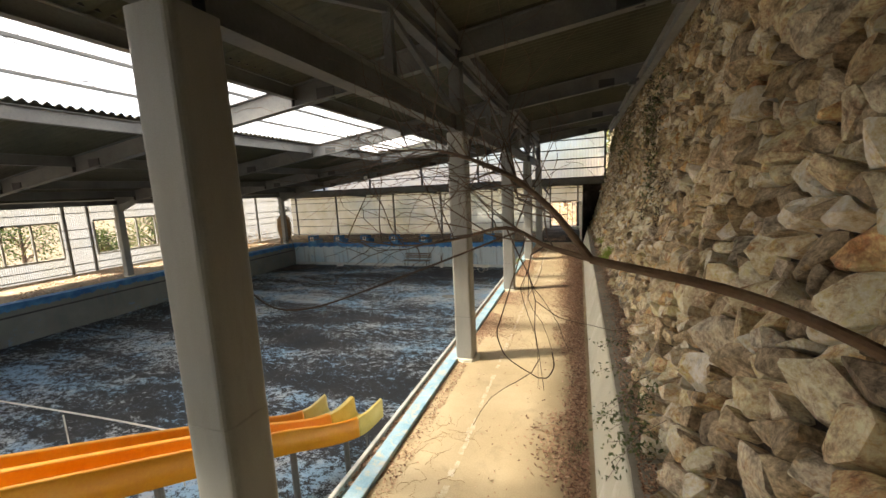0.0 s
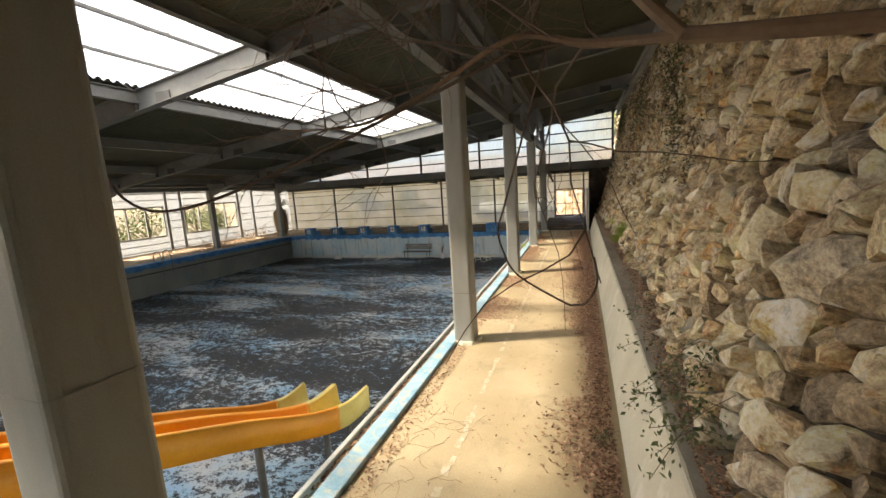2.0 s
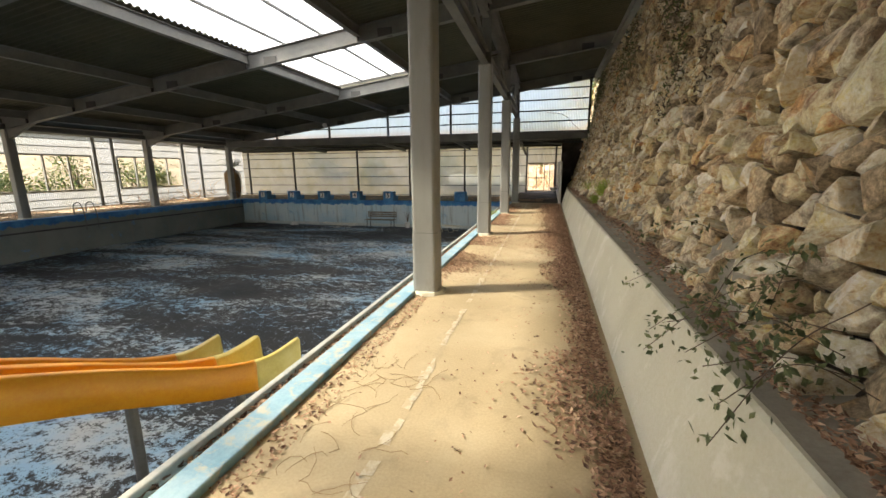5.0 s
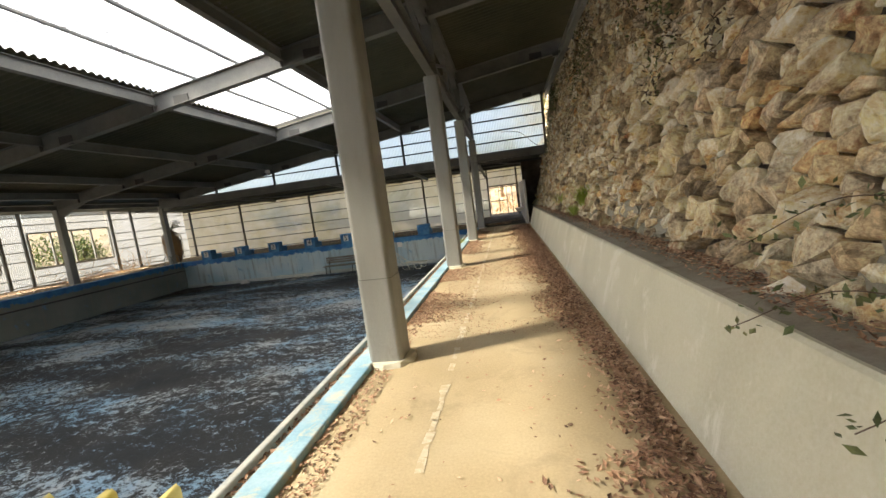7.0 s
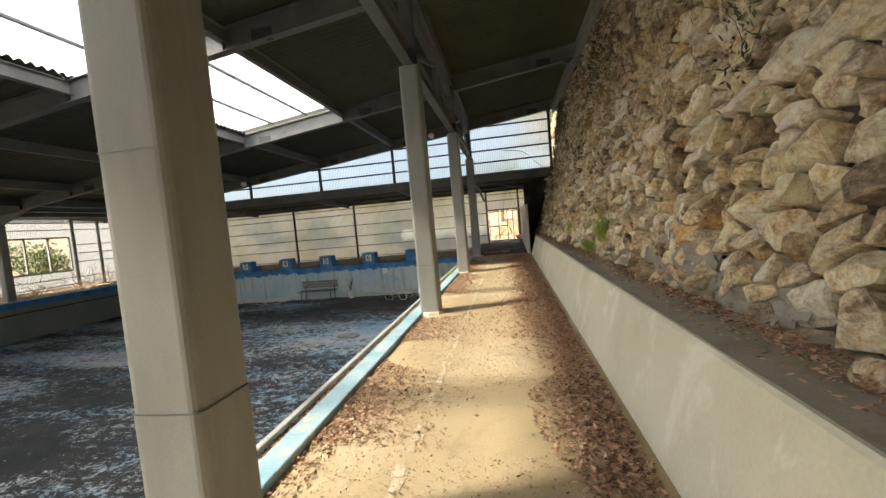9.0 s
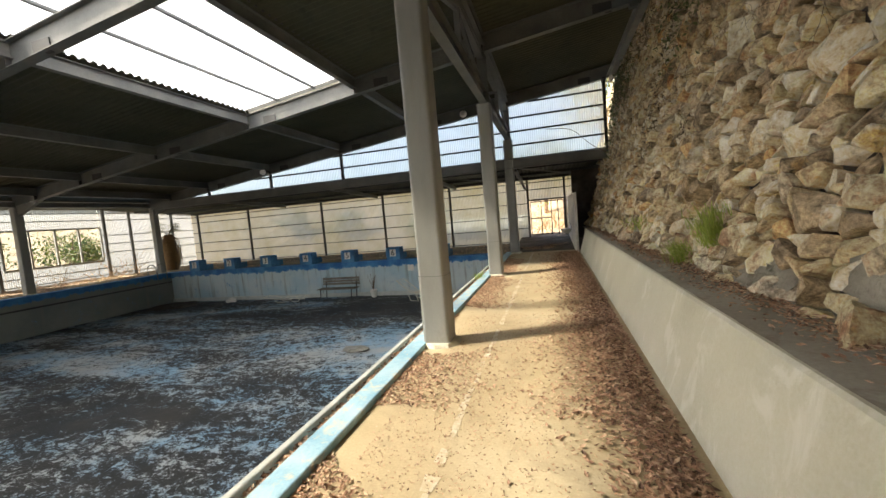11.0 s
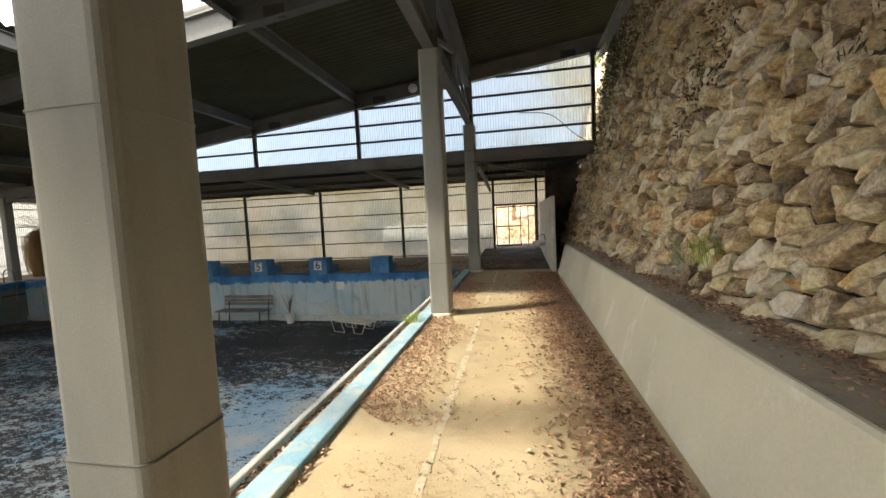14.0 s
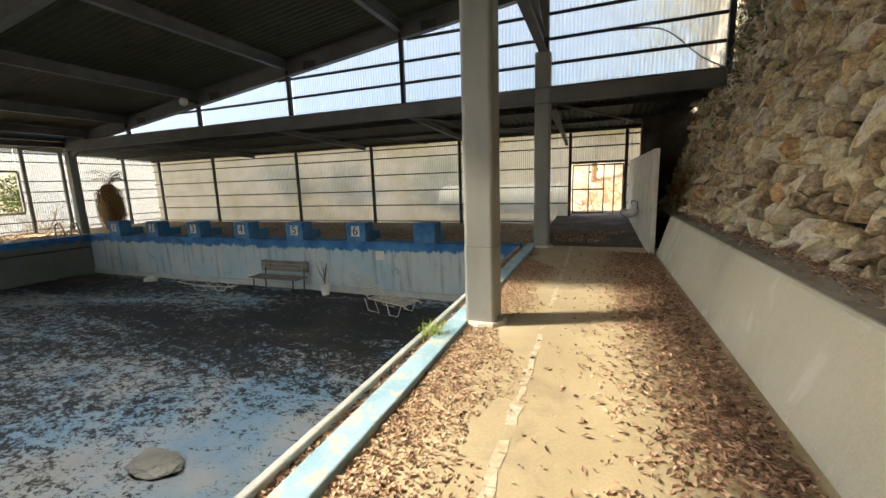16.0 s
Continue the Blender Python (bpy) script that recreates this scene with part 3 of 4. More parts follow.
for k in (1, 2):
    x = -8.9 + 3.5 * k / 3
    part("batten", prism(bmesh.new(), rect(0.06, 0.05), (x, BACK_Y, rafter_z(x) + 0.5), (x, 17.3, rafter_z(x) + 0.5)), M_STEEL, sl)
    bm = bmesh.new()
    for j in range(49):
        y = -4 + 0.43 * j
        tube(bm, [(x, y, rafter_z(x) + 0.5), (x - 0.06, y + 0.02, rafter_z(x) + 0.62)], 0.006, 4)
    ob = part("hook_bolts", bm, M_DARKSTEEL, sl)
    ob["kind"] = "stuff"
part("end_board", prism(bmesh.new(), rect(0.04, 0.16), (-9.0, 17.43, rafter_z(-9) + 0.55), (-5.3, 17.43, rafter_z(-5.3) + 0.55)), M_DARKSTEEL, sl)
for x in [-5.3]:
    part("edge_board", prism(bmesh.new(), rect(0.03, 0.12), (x, BACK_Y, rafter_z(x) + 0.53), (x, 17.4, rafter_z(x) + 0.53)), M_DARKSTEEL, sl)
for a, b in zip(ROWS_Y[:-1], ROWS_Y[1:-1]):
    for p, q in (((-8.8, a + 0.1), (-5.5, b - 0.1)), ((-5.5, a + 0.1), (-8.8, b - 0.1))):
        part("brace_rod", tube(bmesh.new(), [(*p, rafter_z(p[0]) + 0.36), (*q, rafter_z(q[0]) + 0.36)], 0.008, 5), M_STEEL, sl)
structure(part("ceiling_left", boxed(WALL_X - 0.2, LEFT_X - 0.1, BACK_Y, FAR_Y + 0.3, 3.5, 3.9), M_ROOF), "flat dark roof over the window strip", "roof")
# Unseen rear walls, placed to admit light over the pool and block the rest.
structure(part("wall_back", boxed(WALL_X, -2.2, BACK_Y - 0.2, BACK_Y, -1.7, 0.9), M_KERB), "unseen low rear wall, left open above for light", "wall")
structure(part("wall_back_blocker", boxed(-9.0, 2.4, BACK_Y - 0.2, BACK_Y, 0.9, 6.4), M_KERB), "unseen rear wall added to block light beside the stone wall", "wall")

# ---------------------------------------------------------------- end frame: beam, upper glazing, canopy
structure(part("end_beam", prism(bmesh.new(), i_section(0.16, 0.34, 0.016), (LEFT_X, 22.42, 3.14), (1.35, 22.42, 3.14)), M_STEEL), "long grey steel beam across the pool end", "beam")
gw = thing("window_upper", "upper end wall of translucent corrugated sheets", "window")
gw["kind"] = "structure"
xs = [-19.2] + PURLINS[:-1] + [-1.95, 1.4]
for xa, xb in zip(xs, xs[1:]):
    def wall_place(u, v, w, za=rafter_z(xa), zb=rafter_z(xb), xa=xa, xb=xb):
        top = rafter_z(u) + 0.05
        return (u, 22.66 + w, 3.5 if v == 0 else max(3.52, top))
    wave_sheet("pane", xa + 0.02, xb - 0.02, 1, 0.012, 0.076, wall_place, M_FRPBRIGHT, gw)
for x in PURLINS + [1.38]:
    part("mullion", boxed(x - 0.05, x + 0.05, 22.50, 22.60, 3.48, rafter_z(x) + 0.06), M_DARKSTEEL, gw)
for k in range(1, 5):
    z = 3.5 + 0.5 * k
    xa = max(-19.2, (z - 5.65) / 0.1234)
    if xa < 1.3:
        part("rail", boxed(xa, 1.33, 22.60, 22.64, z - 0.03, z + 0.03), M_DARKSTEEL, gw)
part("sill", boxed(-19.2, 1.38, 22.60, 22.655, 3.46, 3.54), M_DARKSTEEL, gw)

cn = thing("canopy", "dark corrugated canopy sheets behind the end beam", "canopy")
cn["kind"] = "structure"
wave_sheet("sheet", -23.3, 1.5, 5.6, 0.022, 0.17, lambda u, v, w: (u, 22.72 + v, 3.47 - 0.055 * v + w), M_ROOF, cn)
for y in (24.3, 26.2, 27.85):
    part("purlin", prism(bmesh.new(), rect(0.08, 0.14), (-23, y, 3.44 - 0.055 * (y - 22.45)), (1.45, y, 3.44 - 0.055 * (y - 22.45))), M_DARKSTEEL, cn)
for x in (-15.9, -9.9, -5.4, -1.95):
    part("cross_beam", prism(bmesh.new(), rect(0.1, 0.16), (x, 22.5, 3.3), (x, 27.9, 3.04)), M_STEEL, cn)
    part("brace", prism(bmesh.new(), rect(0.05, 0.05), (x, 22.5, 3.2), (x + 3.0, 27.5, 3.02)), M_STEEL, cn)
part("knee_brace", prism(bmesh.new(), rect(0.09, 0.09), (-1.8, 22.7, 3.1), (-1.75, 26.6, 2.6)), M_STEEL, cn)

# ---------------------------------------------------------------- far wall and left wall
def glazed(name, label, along, u0, u1, z_base, z_top, posts, rails, holes, fixed, inward):
    """Translucent wall in the x (along=0) or y (along=1) direction with openings (u0, u1, z0, z1)."""
    w = thing(name, label, "wall")
    w["kind"] = "structure"

    def at(u, off, z):
        return (u, fixed + off * inward, z) if along == 0 else (fixed + off * inward, u, z)

    def bar(nm, ua, ub, za, zb, o0, o1):
        p, q = at(ua, o0, za), at(ub, o1, zb)
        part(nm, boxed(min(p[0], q[0]), max(p[0], q[0]), min(p[1], q[1]), max(p[1], q[1]), za, zb), M_DARKSTEEL if along == 0 else M_STEEL, w)

    cuts = sorted({u0, u1, *[h[0] for h in holes], *[h[1] for h in holes], *[p for p in posts if u0 < p < u1]})
    for ua, ub in zip(cuts, cuts[1:]):
        spans, z = [], z_base
        for h in sorted(holes, key=lambda h: h[2]):
            if h[0] <= ua and ub <= h[1]:
                spans.append((z, h[2]))
                z = h[3]
        spans.append((z, z_top))
        for za, zb in spans:
            if zb - za > 0.03:
                wave_sheet("pane", ua + 0.004, ub - 0.004, 1, 0.011, 0.076, lambda u, v, q, za=za, zb=zb: at(u, q, za if v == 0 else zb), M_FRP if along == 0 else M_FRPDIM, w)
    for p in posts:
        bar("post", p - 0.05, p + 0.05, z_base - 0.2, z_top, 0.03, 0.13)
    for r in rails:
        stops, a = [], u0
        for h in sorted(holes):
            if h[2] < r < h[3]:
                stops.append((a, h[0]))
                a = h[1]
        stops.append((a, u1))
        for a, b in stops:
            if b - a > 0.05:
                bar("rail", a, b, r - 0.022, r + 0.022, 0.015, 0.055)
    return w


far_posts = [-22.6, -18.65, -13.5, -9.6, -5.75, -1.72, 0.05]
glazed("wall_far", "far wall of weathered translucent sheets on dark rails", 0, WALL_X, 1.4, -0.1, 3.2, far_posts,
       [0.02, 0.68, 1.27, 1.92, 2.59, 2.94], [(-1.72, 0.05, -0.1, 2.02)], FAR_Y, -1)
glazed("wall_left", "side wall of translucent sheets with window strips", 1, BACK_Y, FAR_Y, -0.1, 3.5, [-0.3, 1.0, 6.3, 7.4, 12.0, 13.0, 17.5, 18.4, 22.7, 24.0, 26.5],
       [0.1, 0.45, 1.25, 1.7, 2.15, 2.95, 3.3], [(1.2, 6.1, 0.85, 2.55), (7.6, 11.8, 0.85, 2.55), (13.2, 17.3, 0.85, 2.55), (18.6, 22.5, 0.85, 2.55)], WALL_X, 1)
for k, (ya, yb) in enumerate(((1.2, 6.1), (7.6, 11.8), (13.2, 17.3), (18.6, 22.5)), 1):
    w = thing("window_%d" % k, "aluminium strip window with grey-tinted sliding panes", "window")
    w["kind"] = "structure"
    for z in (0.85, 2.55):
        part("window_frame", boxed(WALL_X - 0.03, WALL_X + 0.09, ya, yb, z - 0.04, z + 0.04), M_COLUMN, w)
    for j in range(5):
        y = ya + (yb - ya) * j / 4
        part("stile", boxed(WALL_X - 0.02, WALL_X + 0.07, y - 0.035, y + 0.035, 0.89, 2.51), M_COLUMN, w)
    for j in range(4):
        pa = part("pane", boxed(WALL_X + 0.01, WALL_X + 0.018, ya + (yb - ya) * j / 4 + 0.036, ya + (yb - ya) * (j + 1) / 4 - 0.036, 0.891, 2.509), M_GLASS, w)
        pa.visible_shadow = False

# gate to the outside
g = thing("gate", "rusty wire and bar gate, one half standing open", "gate")
for x in (-1.62, -1.1, -0.62, -0.3, -0.02):
    part("bar", boxed(x - 0.018, x + 0.018, 27.96, 28.0, 0.3, 1.98), M_DARKSTEEL, g)
for z in (0.34, 1.15, 1.97):
    part("rail", boxed(-1.62, -0.62 if z < 1.9 else -0.02, 27.945, 27.957, z - 0.025, z + 0.025), M_DARKSTEEL, g)
structure(part("lintel", boxed(-1.72, 0.05, 27.84, 27.9, 2.02, 2.1), M_DARKSTEEL), "dark steel lintel over the gate", "lintel")

# partition with basin
pw = part("partition", boxed(0.15, 0.25, 21.95, FAR_Y - 0.2, -0.1, 2.05, 0.01), M_WHITE)
structure(pw, "white painted partition beside the path to the gate", "wall")
s = thing("wall_basin", "white ceramic wash basin fixed to the partition", "basin", at=(0.148, 24.2, 0.72))
bm = bmesh.new()
bmesh.ops.create_uvsphere(bm, u_segments=16, v_segments=8, radius=1)
for v in bm.verts:
    v.co = Vector((-0.22 + v.co.x * 0.22, v.co.y * 0.32, min(0.0, v.co.z) * 0.2))
part("bowl", bm, M_LAMP, s, smooth=True)
part("tap", tube(bmesh.new(), [(-0.03, 0, 0), (-0.05, 0, 0.2), (-0.17, 0, 0.22), (-0.18, 0, 0.15)], 0.014), M_STEEL, s, "chrome tap")

# starting blocks with their numbers
def starting_block(x, number):
    b = thing("starting_block", "blue painted concrete starting block" + (" numbered %s" % number if number else " without number"), "starting block", "starting blocks", (x, 22.42, 0.05))
    bm = bmesh.new()
    box(bm, -0.3, 0.3, -0.2, 0.22, 0, 0.5, 0.02)
    part("block", bm, M_BLOCK, b)
    part("step", boxed(-0.28, 0.28, 0.222, 0.62, 0, 0.24, 0.015), M_BLOCK, b)
    if number:
        plate = part("number_plate", boxed(-0.13, 0.13, -0.206, -0.201, 0.14, 0.42), M_WHITE, b, "white number plate")
        cu = bpy.data.curves.new("number", "FONT")
        cu.body, cu.size, cu.align_x, cu.align_y, cu.extrude = number, 0.34, "CENTER", "CENTER", 0.002
        ob = new("number", cu)
        me = bpy.data.meshes.new_from_object(ob)
        bpy.data.objects.remove(ob)
        me.materials.append(M_BLACK)
        ob = new("number", me)
        ob.parent, ob.matrix_local = plate, pose(0, -0.2095, 0.28, 90, 0, 0)


for x, k in ((-17.0, "1"), (-14.98, "2"), (-12.98, "3"), (-10.92, "4"), (-8.9, "5"), (-6.85, "6"), (-4.85, "")):
    starting_block(x, k)
nb = part("marker_plate", boxed(-6.25, -6.0, 22.19, 22.197, -0.42, -0.18), M_WHITE)
tagged(nb, "small faded square marker on the pool wall", "marker")

# ---------------------------------------------------------------- water slide
def lerp_curve(pts, n=10):
    return curve_points(pts, n)


near = lerp_curve([(-4.27, 0.5, 1.5), (-3.89, 2.0, 0.93), (-3.64, 3.0, 0.54), (-3.47, 3.7, 0.26), (-3.34, 4.2, 0.03), (-3.24, 4.6, -0.13), (-3.14, 4.98, -0.21), (-3.05, 5.37, -0.16)])
count = len(near)
offs = []
for i in range(count):
    f = i / (count - 1)
    offs.append(Vector((-0.52, 0.06, -0.04)).lerp(Vector((-0.58, 0.02, -0.05)), f * f))
slide = thing("water_slide", "two-lane orange and yellow fibreglass water slide ending over the pool", "water slide")
LIP = int(count * 0.80)


def trough(i0, i1, lane, material, name):
    """One lane: two rims and a dished bed between them."""
    sec = [(0.0, -0.29), (-0.01, 0.0), (0.03, 0.025), (0.07, 0.0), (0.10, -0.15), (0.17, -0.22), (0.5, -0.24), (0.83, -0.22), (0.90, -0.15), (0.93, 0.0), (0.97, 0.025), (1.01, 0.0), (1.0, -0.29)]
    verts, faces = [], []
    for i in range(i0, i1 + 1):
        up = -max(0.0, (i - count * 0.88) / (count * 0.12)) * 0.08
        for a, z in sec:
            p = near[i] + offs[i] * (lane + a)
            verts.append((p.x, p.y, p.z + (z + (up if z < -0.12 and 0.05 < a < 0.95 else 0))))
    k = len(sec)
    for i in range(i1 - i0):
        for j in range(k - 1):
            faces.append((i * k + j, i * k + j + 1, (i + 1) * k + j + 1, (i + 1) * k + j))
    ob = data_part(name, verts, faces, material, slide, "", True)
    so = ob.modifiers.new("shell", "SOLIDIFY")
    so.thickness = 0.012
    return ob


for lane in (0, 1):
    trough(0, LIP, lane, M_ORANGE, "lane")
    trough(LIP, count - 1, lane, M_YELLOW, "lane_end")
for i in (int(count * 0.2), int(count * 0.5), int(count * 0.82)):
    p = near[i] + offs[i] * 0.6
    part("leg", tube(bmesh.new(), [(p.x, p.y, -1.42), (p.x, p.y, p.z - 0.23)], 0.045, 10), M_STEEL, slide, "grey steel leg")
p = near[-4] + offs[-4] * 0.4
part("strut", tube(bmesh.new(), [(p.x, p.y, p.z - 0.2), (p.x + 0.25, p.y - 0.5, -1.41)], 0.014, 6), M_STEEL, slide)

# lane rope on short posts across the pool floor
rp = thing("rope_barrier", "pale rope strung low across the pool", "rope")
part("rope", tube(bmesh.new(), curve_points([(-14.5, 3.9, -0.5), (-11, 4.1, -0.55), (-8, 4.25, -0.58), (-5.9, 4.3, -0.6)], 6), 0.016, 6), M_PALEPIPE, rp)
for x in (-14.4, -11.6, -9.0, -6.1):
    part("peg", tube(bmesh.new(), [(x, 4.1, -1.42), (x, 4.1, -0.56)], 0.014, 6), M_PALEPIPE, rp)

# ---------------------------------------------------------------- things in the pool
def lounger(x, y, turn, folded):
    z0 = -1.36
    t = thing("sun_lounger", "white tube sun lounger, " + ("collapsed bare frame lying on silt" if folded else "strap seat with raised backrest, on silt"), "sun lounger", "pool loungers", (x, y, z0))
    t.rotation_euler = (0, 0, radians(turn))
    t.scale = (0.82, 0.82, 0.82)
    hs = 0.18 if folded else 0.36
    for s in (-0.3, 0.3):
        back = [(-1.35, s, hs + (0.12 if folded else 0.55)), (-0.55, s, hs)]
        part("side_rail", tube(bmesh.new(), back + [(0.75, s, hs - 0.02), (0.85, s, hs - 0.08)], 0.016, 7), M_PALEPIPE, t)
        part("leg", tube(bmesh.new(), [(-0.75, s, hs), (-0.62, s, 0.014), (-0.2, s, 0.014), (-0.35, s, hs)], 0.014, 7), M_PALEPIPE, t)
        part("leg", tube(bmesh.new(), [(0.65, s, hs), (0.5, s, 0.014), (0.2, s, 0.014), (0.1, s, hs)], 0.014, 7), M_PALEPIPE, t)
    n = 3 if folded else 26
    for k in range(n):
        u = k / (n - 1)
        px = -1.33 + 2.1 * u
        pz = hs if px > -0.55 else hs + (0.12 if folded else 0.55) * (-0.55 - px) / 0.8
        part("strap", boxed(px - 0.027, px + 0.027, -0.3, 0.3, pz - 0.003, pz + 0.005), M_PALEPIPE, t)
    return t


lounger(-5.2, 21.0, 165 + 180, False)
lounger(-11.3, 21.5, 10, True)

bench = thing("bench", "weathered grey slatted bench with low backrest", "bench", at=(-9.2, 21.75, -1.36))
for k in range(4):
    part("seat_slat", boxed(-0.85, 0.85, -0.25 + 0.12 * k, -0.15 + 0.12 * k, 0.40, 0.43, 0.005), M_WOODGREY, bench)
for k in range(3):
    part("back_slat", boxed(-0.85, 0.85, 0.26, 0.285, 0.52 + 0.11 * k, 0.61 + 0.11 * k, 0.005), M_WOODGREY, bench)
for sx in (-0.7, 0.7):
    part("leg", tube(bmesh.new(), [(sx, -0.25, 0.0), (sx, -0.2, 0.4)], 0.018, 6), M_BLACK, bench)
    part("leg", tube(bmesh.new(), [(sx, 0.2, 0.0), (sx, 0.24, 0.4), (sx, 0.3, 0.85)], 0.018, 6), M_BLACK, bench)

pot = thing("plant_pot", "small pale pot with a dry twiggy plant", "plant pot", at=(-7.65, 21.8, -1.36))
bm = bmesh.new()
bmesh.ops.create_cone(bm, segments=16, radius1=0.10, radius2=0.15, depth=0.3, cap_ends=True)
for v in bm.verts:
    v.co.z += 0.15
part("pot", bm, M_WHITE, pot)
rnd = random.Random(4)
bm = bmesh.new()
for k in range(14):
    a, r = rnd.uniform(0, 6.28), rnd.uniform(0.05, 0.25)
    tube(bm, [(0, 0, 0.28), (r * 0.4 * math.cos(a), r * 0.4 * math.sin(a), 0.55), (r * math.cos(a), r * math.sin(a), rnd.uniform(0.6, 0.95))], 0.006, 4)
part("twigs", bm, M_TWIG, pot)


def crumpled(name, label, at, sx, sy, sz, material, seed):
    bm = bmesh.new()
    bmesh.ops.create_icosphere(bm, subdivisions=4, radius=1)
    for v in bm.verts:
        q = v.co * 1.7 + Vector((seed, 0, 0))
        f = 1 + 0.35 * noise.noise(q) + 0.22 * noise.noise(q * 3.1)
        v.co = Vector((v.co.x * sx * f, v.co.y * sy * f, max(0, v.co.z) * sz * f))
    ob = part(name, bm, material)
    ob.location = at
    return tagged(ob, label, "debris")


crumpled("rag", "crumpled dirty white cloth on the pool floor", (-5.25, 15.7, -1.37), 0.36, 0.2, 0.07, M_CLOTH, 3)
crumpled("plaster_lump", "pale lump of fallen plaster by the pool wall", (-14.6, 21.7, -1.37), 0.25, 0.18, 0.16, M_WHITE, 6)
crumpled("silt", "dark heap of silt in the pool corner", (-17.2, 21.2, -1.40), 1.2, 0.8, 0.12, M_MORTAR, 12)

# grab rails at the pool edge
for y in (21.4, 13.4):
    hr = thing("grab_rail", "bent steel grab rail at the pool edge", "grab rail", at=(-18.6, y, 0.05))
    for s in (0, 0.45):
        part("rail", tube(bmesh.new(), curve_points([(-0.25, s, 0), (-0.2, s, 0.4), (0.15, s, 0.45), (0.3, s, 0.0), (0.3, s, -0.6)], 5), 0.02, 7), M_STEEL, hr)

# round lamps under the end rafter
for x in (-12.45, -3.5):
    lp = thing("bulkhead_lamp", "round white bulkhead lamp under the rafter", "lamp", "bulkhead lamps", (x, 22.2, rafter_z(x) + 0.1))
    part("bracket", boxed(-0.04, 0.04, -0.02, 0.26, -0.02, 0.05), M_DARKSTEEL, lp)
    bm = bmesh.new()
    bmesh.ops.create_uvsphere(bm, u_segments=16, v_segments=10, radius=0.13)
    for v in bm.verts:
        v.co = Vector((v.co.x, v.co.y * 0.9 - 0.12, v.co.z * 0.95 - 0.04))
    part("globe", bm, M_LAMP, lp, smooth=True)

# ---------------------------------------------------------------- palm-like plant with a skirt of dead fronds
palm = thing("cycad", "squat palm with shaggy brown dead fronds and green crown", "palm", at=(-21.2, 24.6, -0.05))
palm.scale = (0.85, 0.85, 0.95)
rnd = random.Random(8)
part("trunk", tube(bmesh.new(), [(0, 0, 0), (0.02, 0, 1.0), (0, 0.03, 2.1)], [0.35, 0.32, 0.2], 10), M_BARK, palm)
verts, faces = [], []


def strip(verts, faces, pts, width, side):
    s = Vector(side)
    for i, p in enumerate(pts):
        w = width * (1 - 0.8 * i / (len(pts) - 1))
        verts += [tuple(p - s * w), tuple(p + s * w)]
        if i:
            b = len(verts) - 4
            faces.append((b, b + 1, b + 3, b + 2))


for k in range(420):
    a = rnd.uniform(0, 6.28)
    d, s = Vector((math.cos(a), math.sin(a), 0)), (-math.sin(a), math.cos(a), 0)
    z = rnd.uniform(1.2, 2.1)
    r = rnd.uniform(0.3, 0.62)
    strip(verts, faces, [d * 0.2 + Vector((0, 0, z)), d * r + Vector((0, 0, z - 0.25)), d * r * 1.05 + Vector((0, 0, z - 0.8)), d * r * rnd.uniform(0.6, 1.15) + Vector((0, 0, max(0.05, z - rnd.uniform(1.2, 1.9))))], 0.035, s)
sk = data_part("dead_fronds", verts, faces, M_STRAW, palm, "brown hanging dead fronds")
sk["kind"] = "stuff"
verts, faces = [], []
for k in range(34):
    a = rnd.uniform(0, 6.28)
    d, s = Vector((math.cos(a), math.sin(a), 0)), Vector((-math.sin(a), math.cos(a), 0))
    ln, rise = rnd.uniform(0.5, 1.0), rnd.uniform(0.2, 0.7)
    for j in range(16):
        u = j / 15
        p = d * ln * u + Vector((0, 0, 2.1 + rise * math.sin(u * 2.2)))
        for sg in (-1, 1):
            strip(verts, faces, [p, p + s * sg * 0.17 + d * 0.06 + Vector((0, 0, -0.05))], 0.014, d)
gc = data_part("crown", verts, faces, M_LEAF, palm, "feathery green fronds")
gc["kind"] = "stuff"


# ---------------------------------------------------------------- branches
def grow(bm, rnd, p, d, length, r, depth, droop=0.0):
    pts, q = [p.copy()], p.copy()
    n = 6
    for i in range(n):
        d = (d + Vector((rnd.gauss(0, 0.16), rnd.gauss(0, 0.16), rnd.gauss(0, 0.16) - droop))).normalized()
        q = q + d * (length / n)
        pts.append(q.copy())
        if depth and i > 0 and rnd.random() < 0.75:
            side = (d + Vector((rnd.gauss(0, 0.6), rnd.gauss(0, 0.6), rnd.gauss(0, 0.5)))).normalized()
            grow(bm, rnd, q, side, length * rnd.uniform(0.35, 0.65), r * 0.55, depth - 1, droop)
    tube(bm, pts, [max(0.0012, r * (1 - 0.75 * i / n)) for i in range(n + 1)], 5)


br = thing("bare_branch", "long bare branch with twigs reaching from the stone wall", "branch")
limb = curve_points([(1.38, 1.45, 2.30), (1.05, 1.6, 2.56), (0.62, 1.75, 2.76), (0.06, 1.9, 2.87)], 6)
part("limb", tube(bmesh.new(), limb, [0.03 - 0.0006 * i for i in range(len(limb))], 9), M_BARK, br)
upper = curve_points([(0.06, 1.9, 2.87), (-0.12, 1.98, 3.1), (-0.34, 2.07, 3.28), (-0.62, 2.18, 3.40), (-0.85, 2.3, 3.46), (-1.3, 2.5, 3.5)], 5)
part("upper_bough", tube(bmesh.new(), upper, [0.019 - 0.0006 * i for i in range(len(upper))], 8), M_BARK, br)
lower = curve_points([(0.06, 1.9, 2.87), (-0.15, 2.0, 2.92), (-0.36, 2.1, 3.0), (-0.7, 2.25, 2.92), (-1.1, 2.4, 2.86), (-1.6, 2.5, 2.9)], 5)
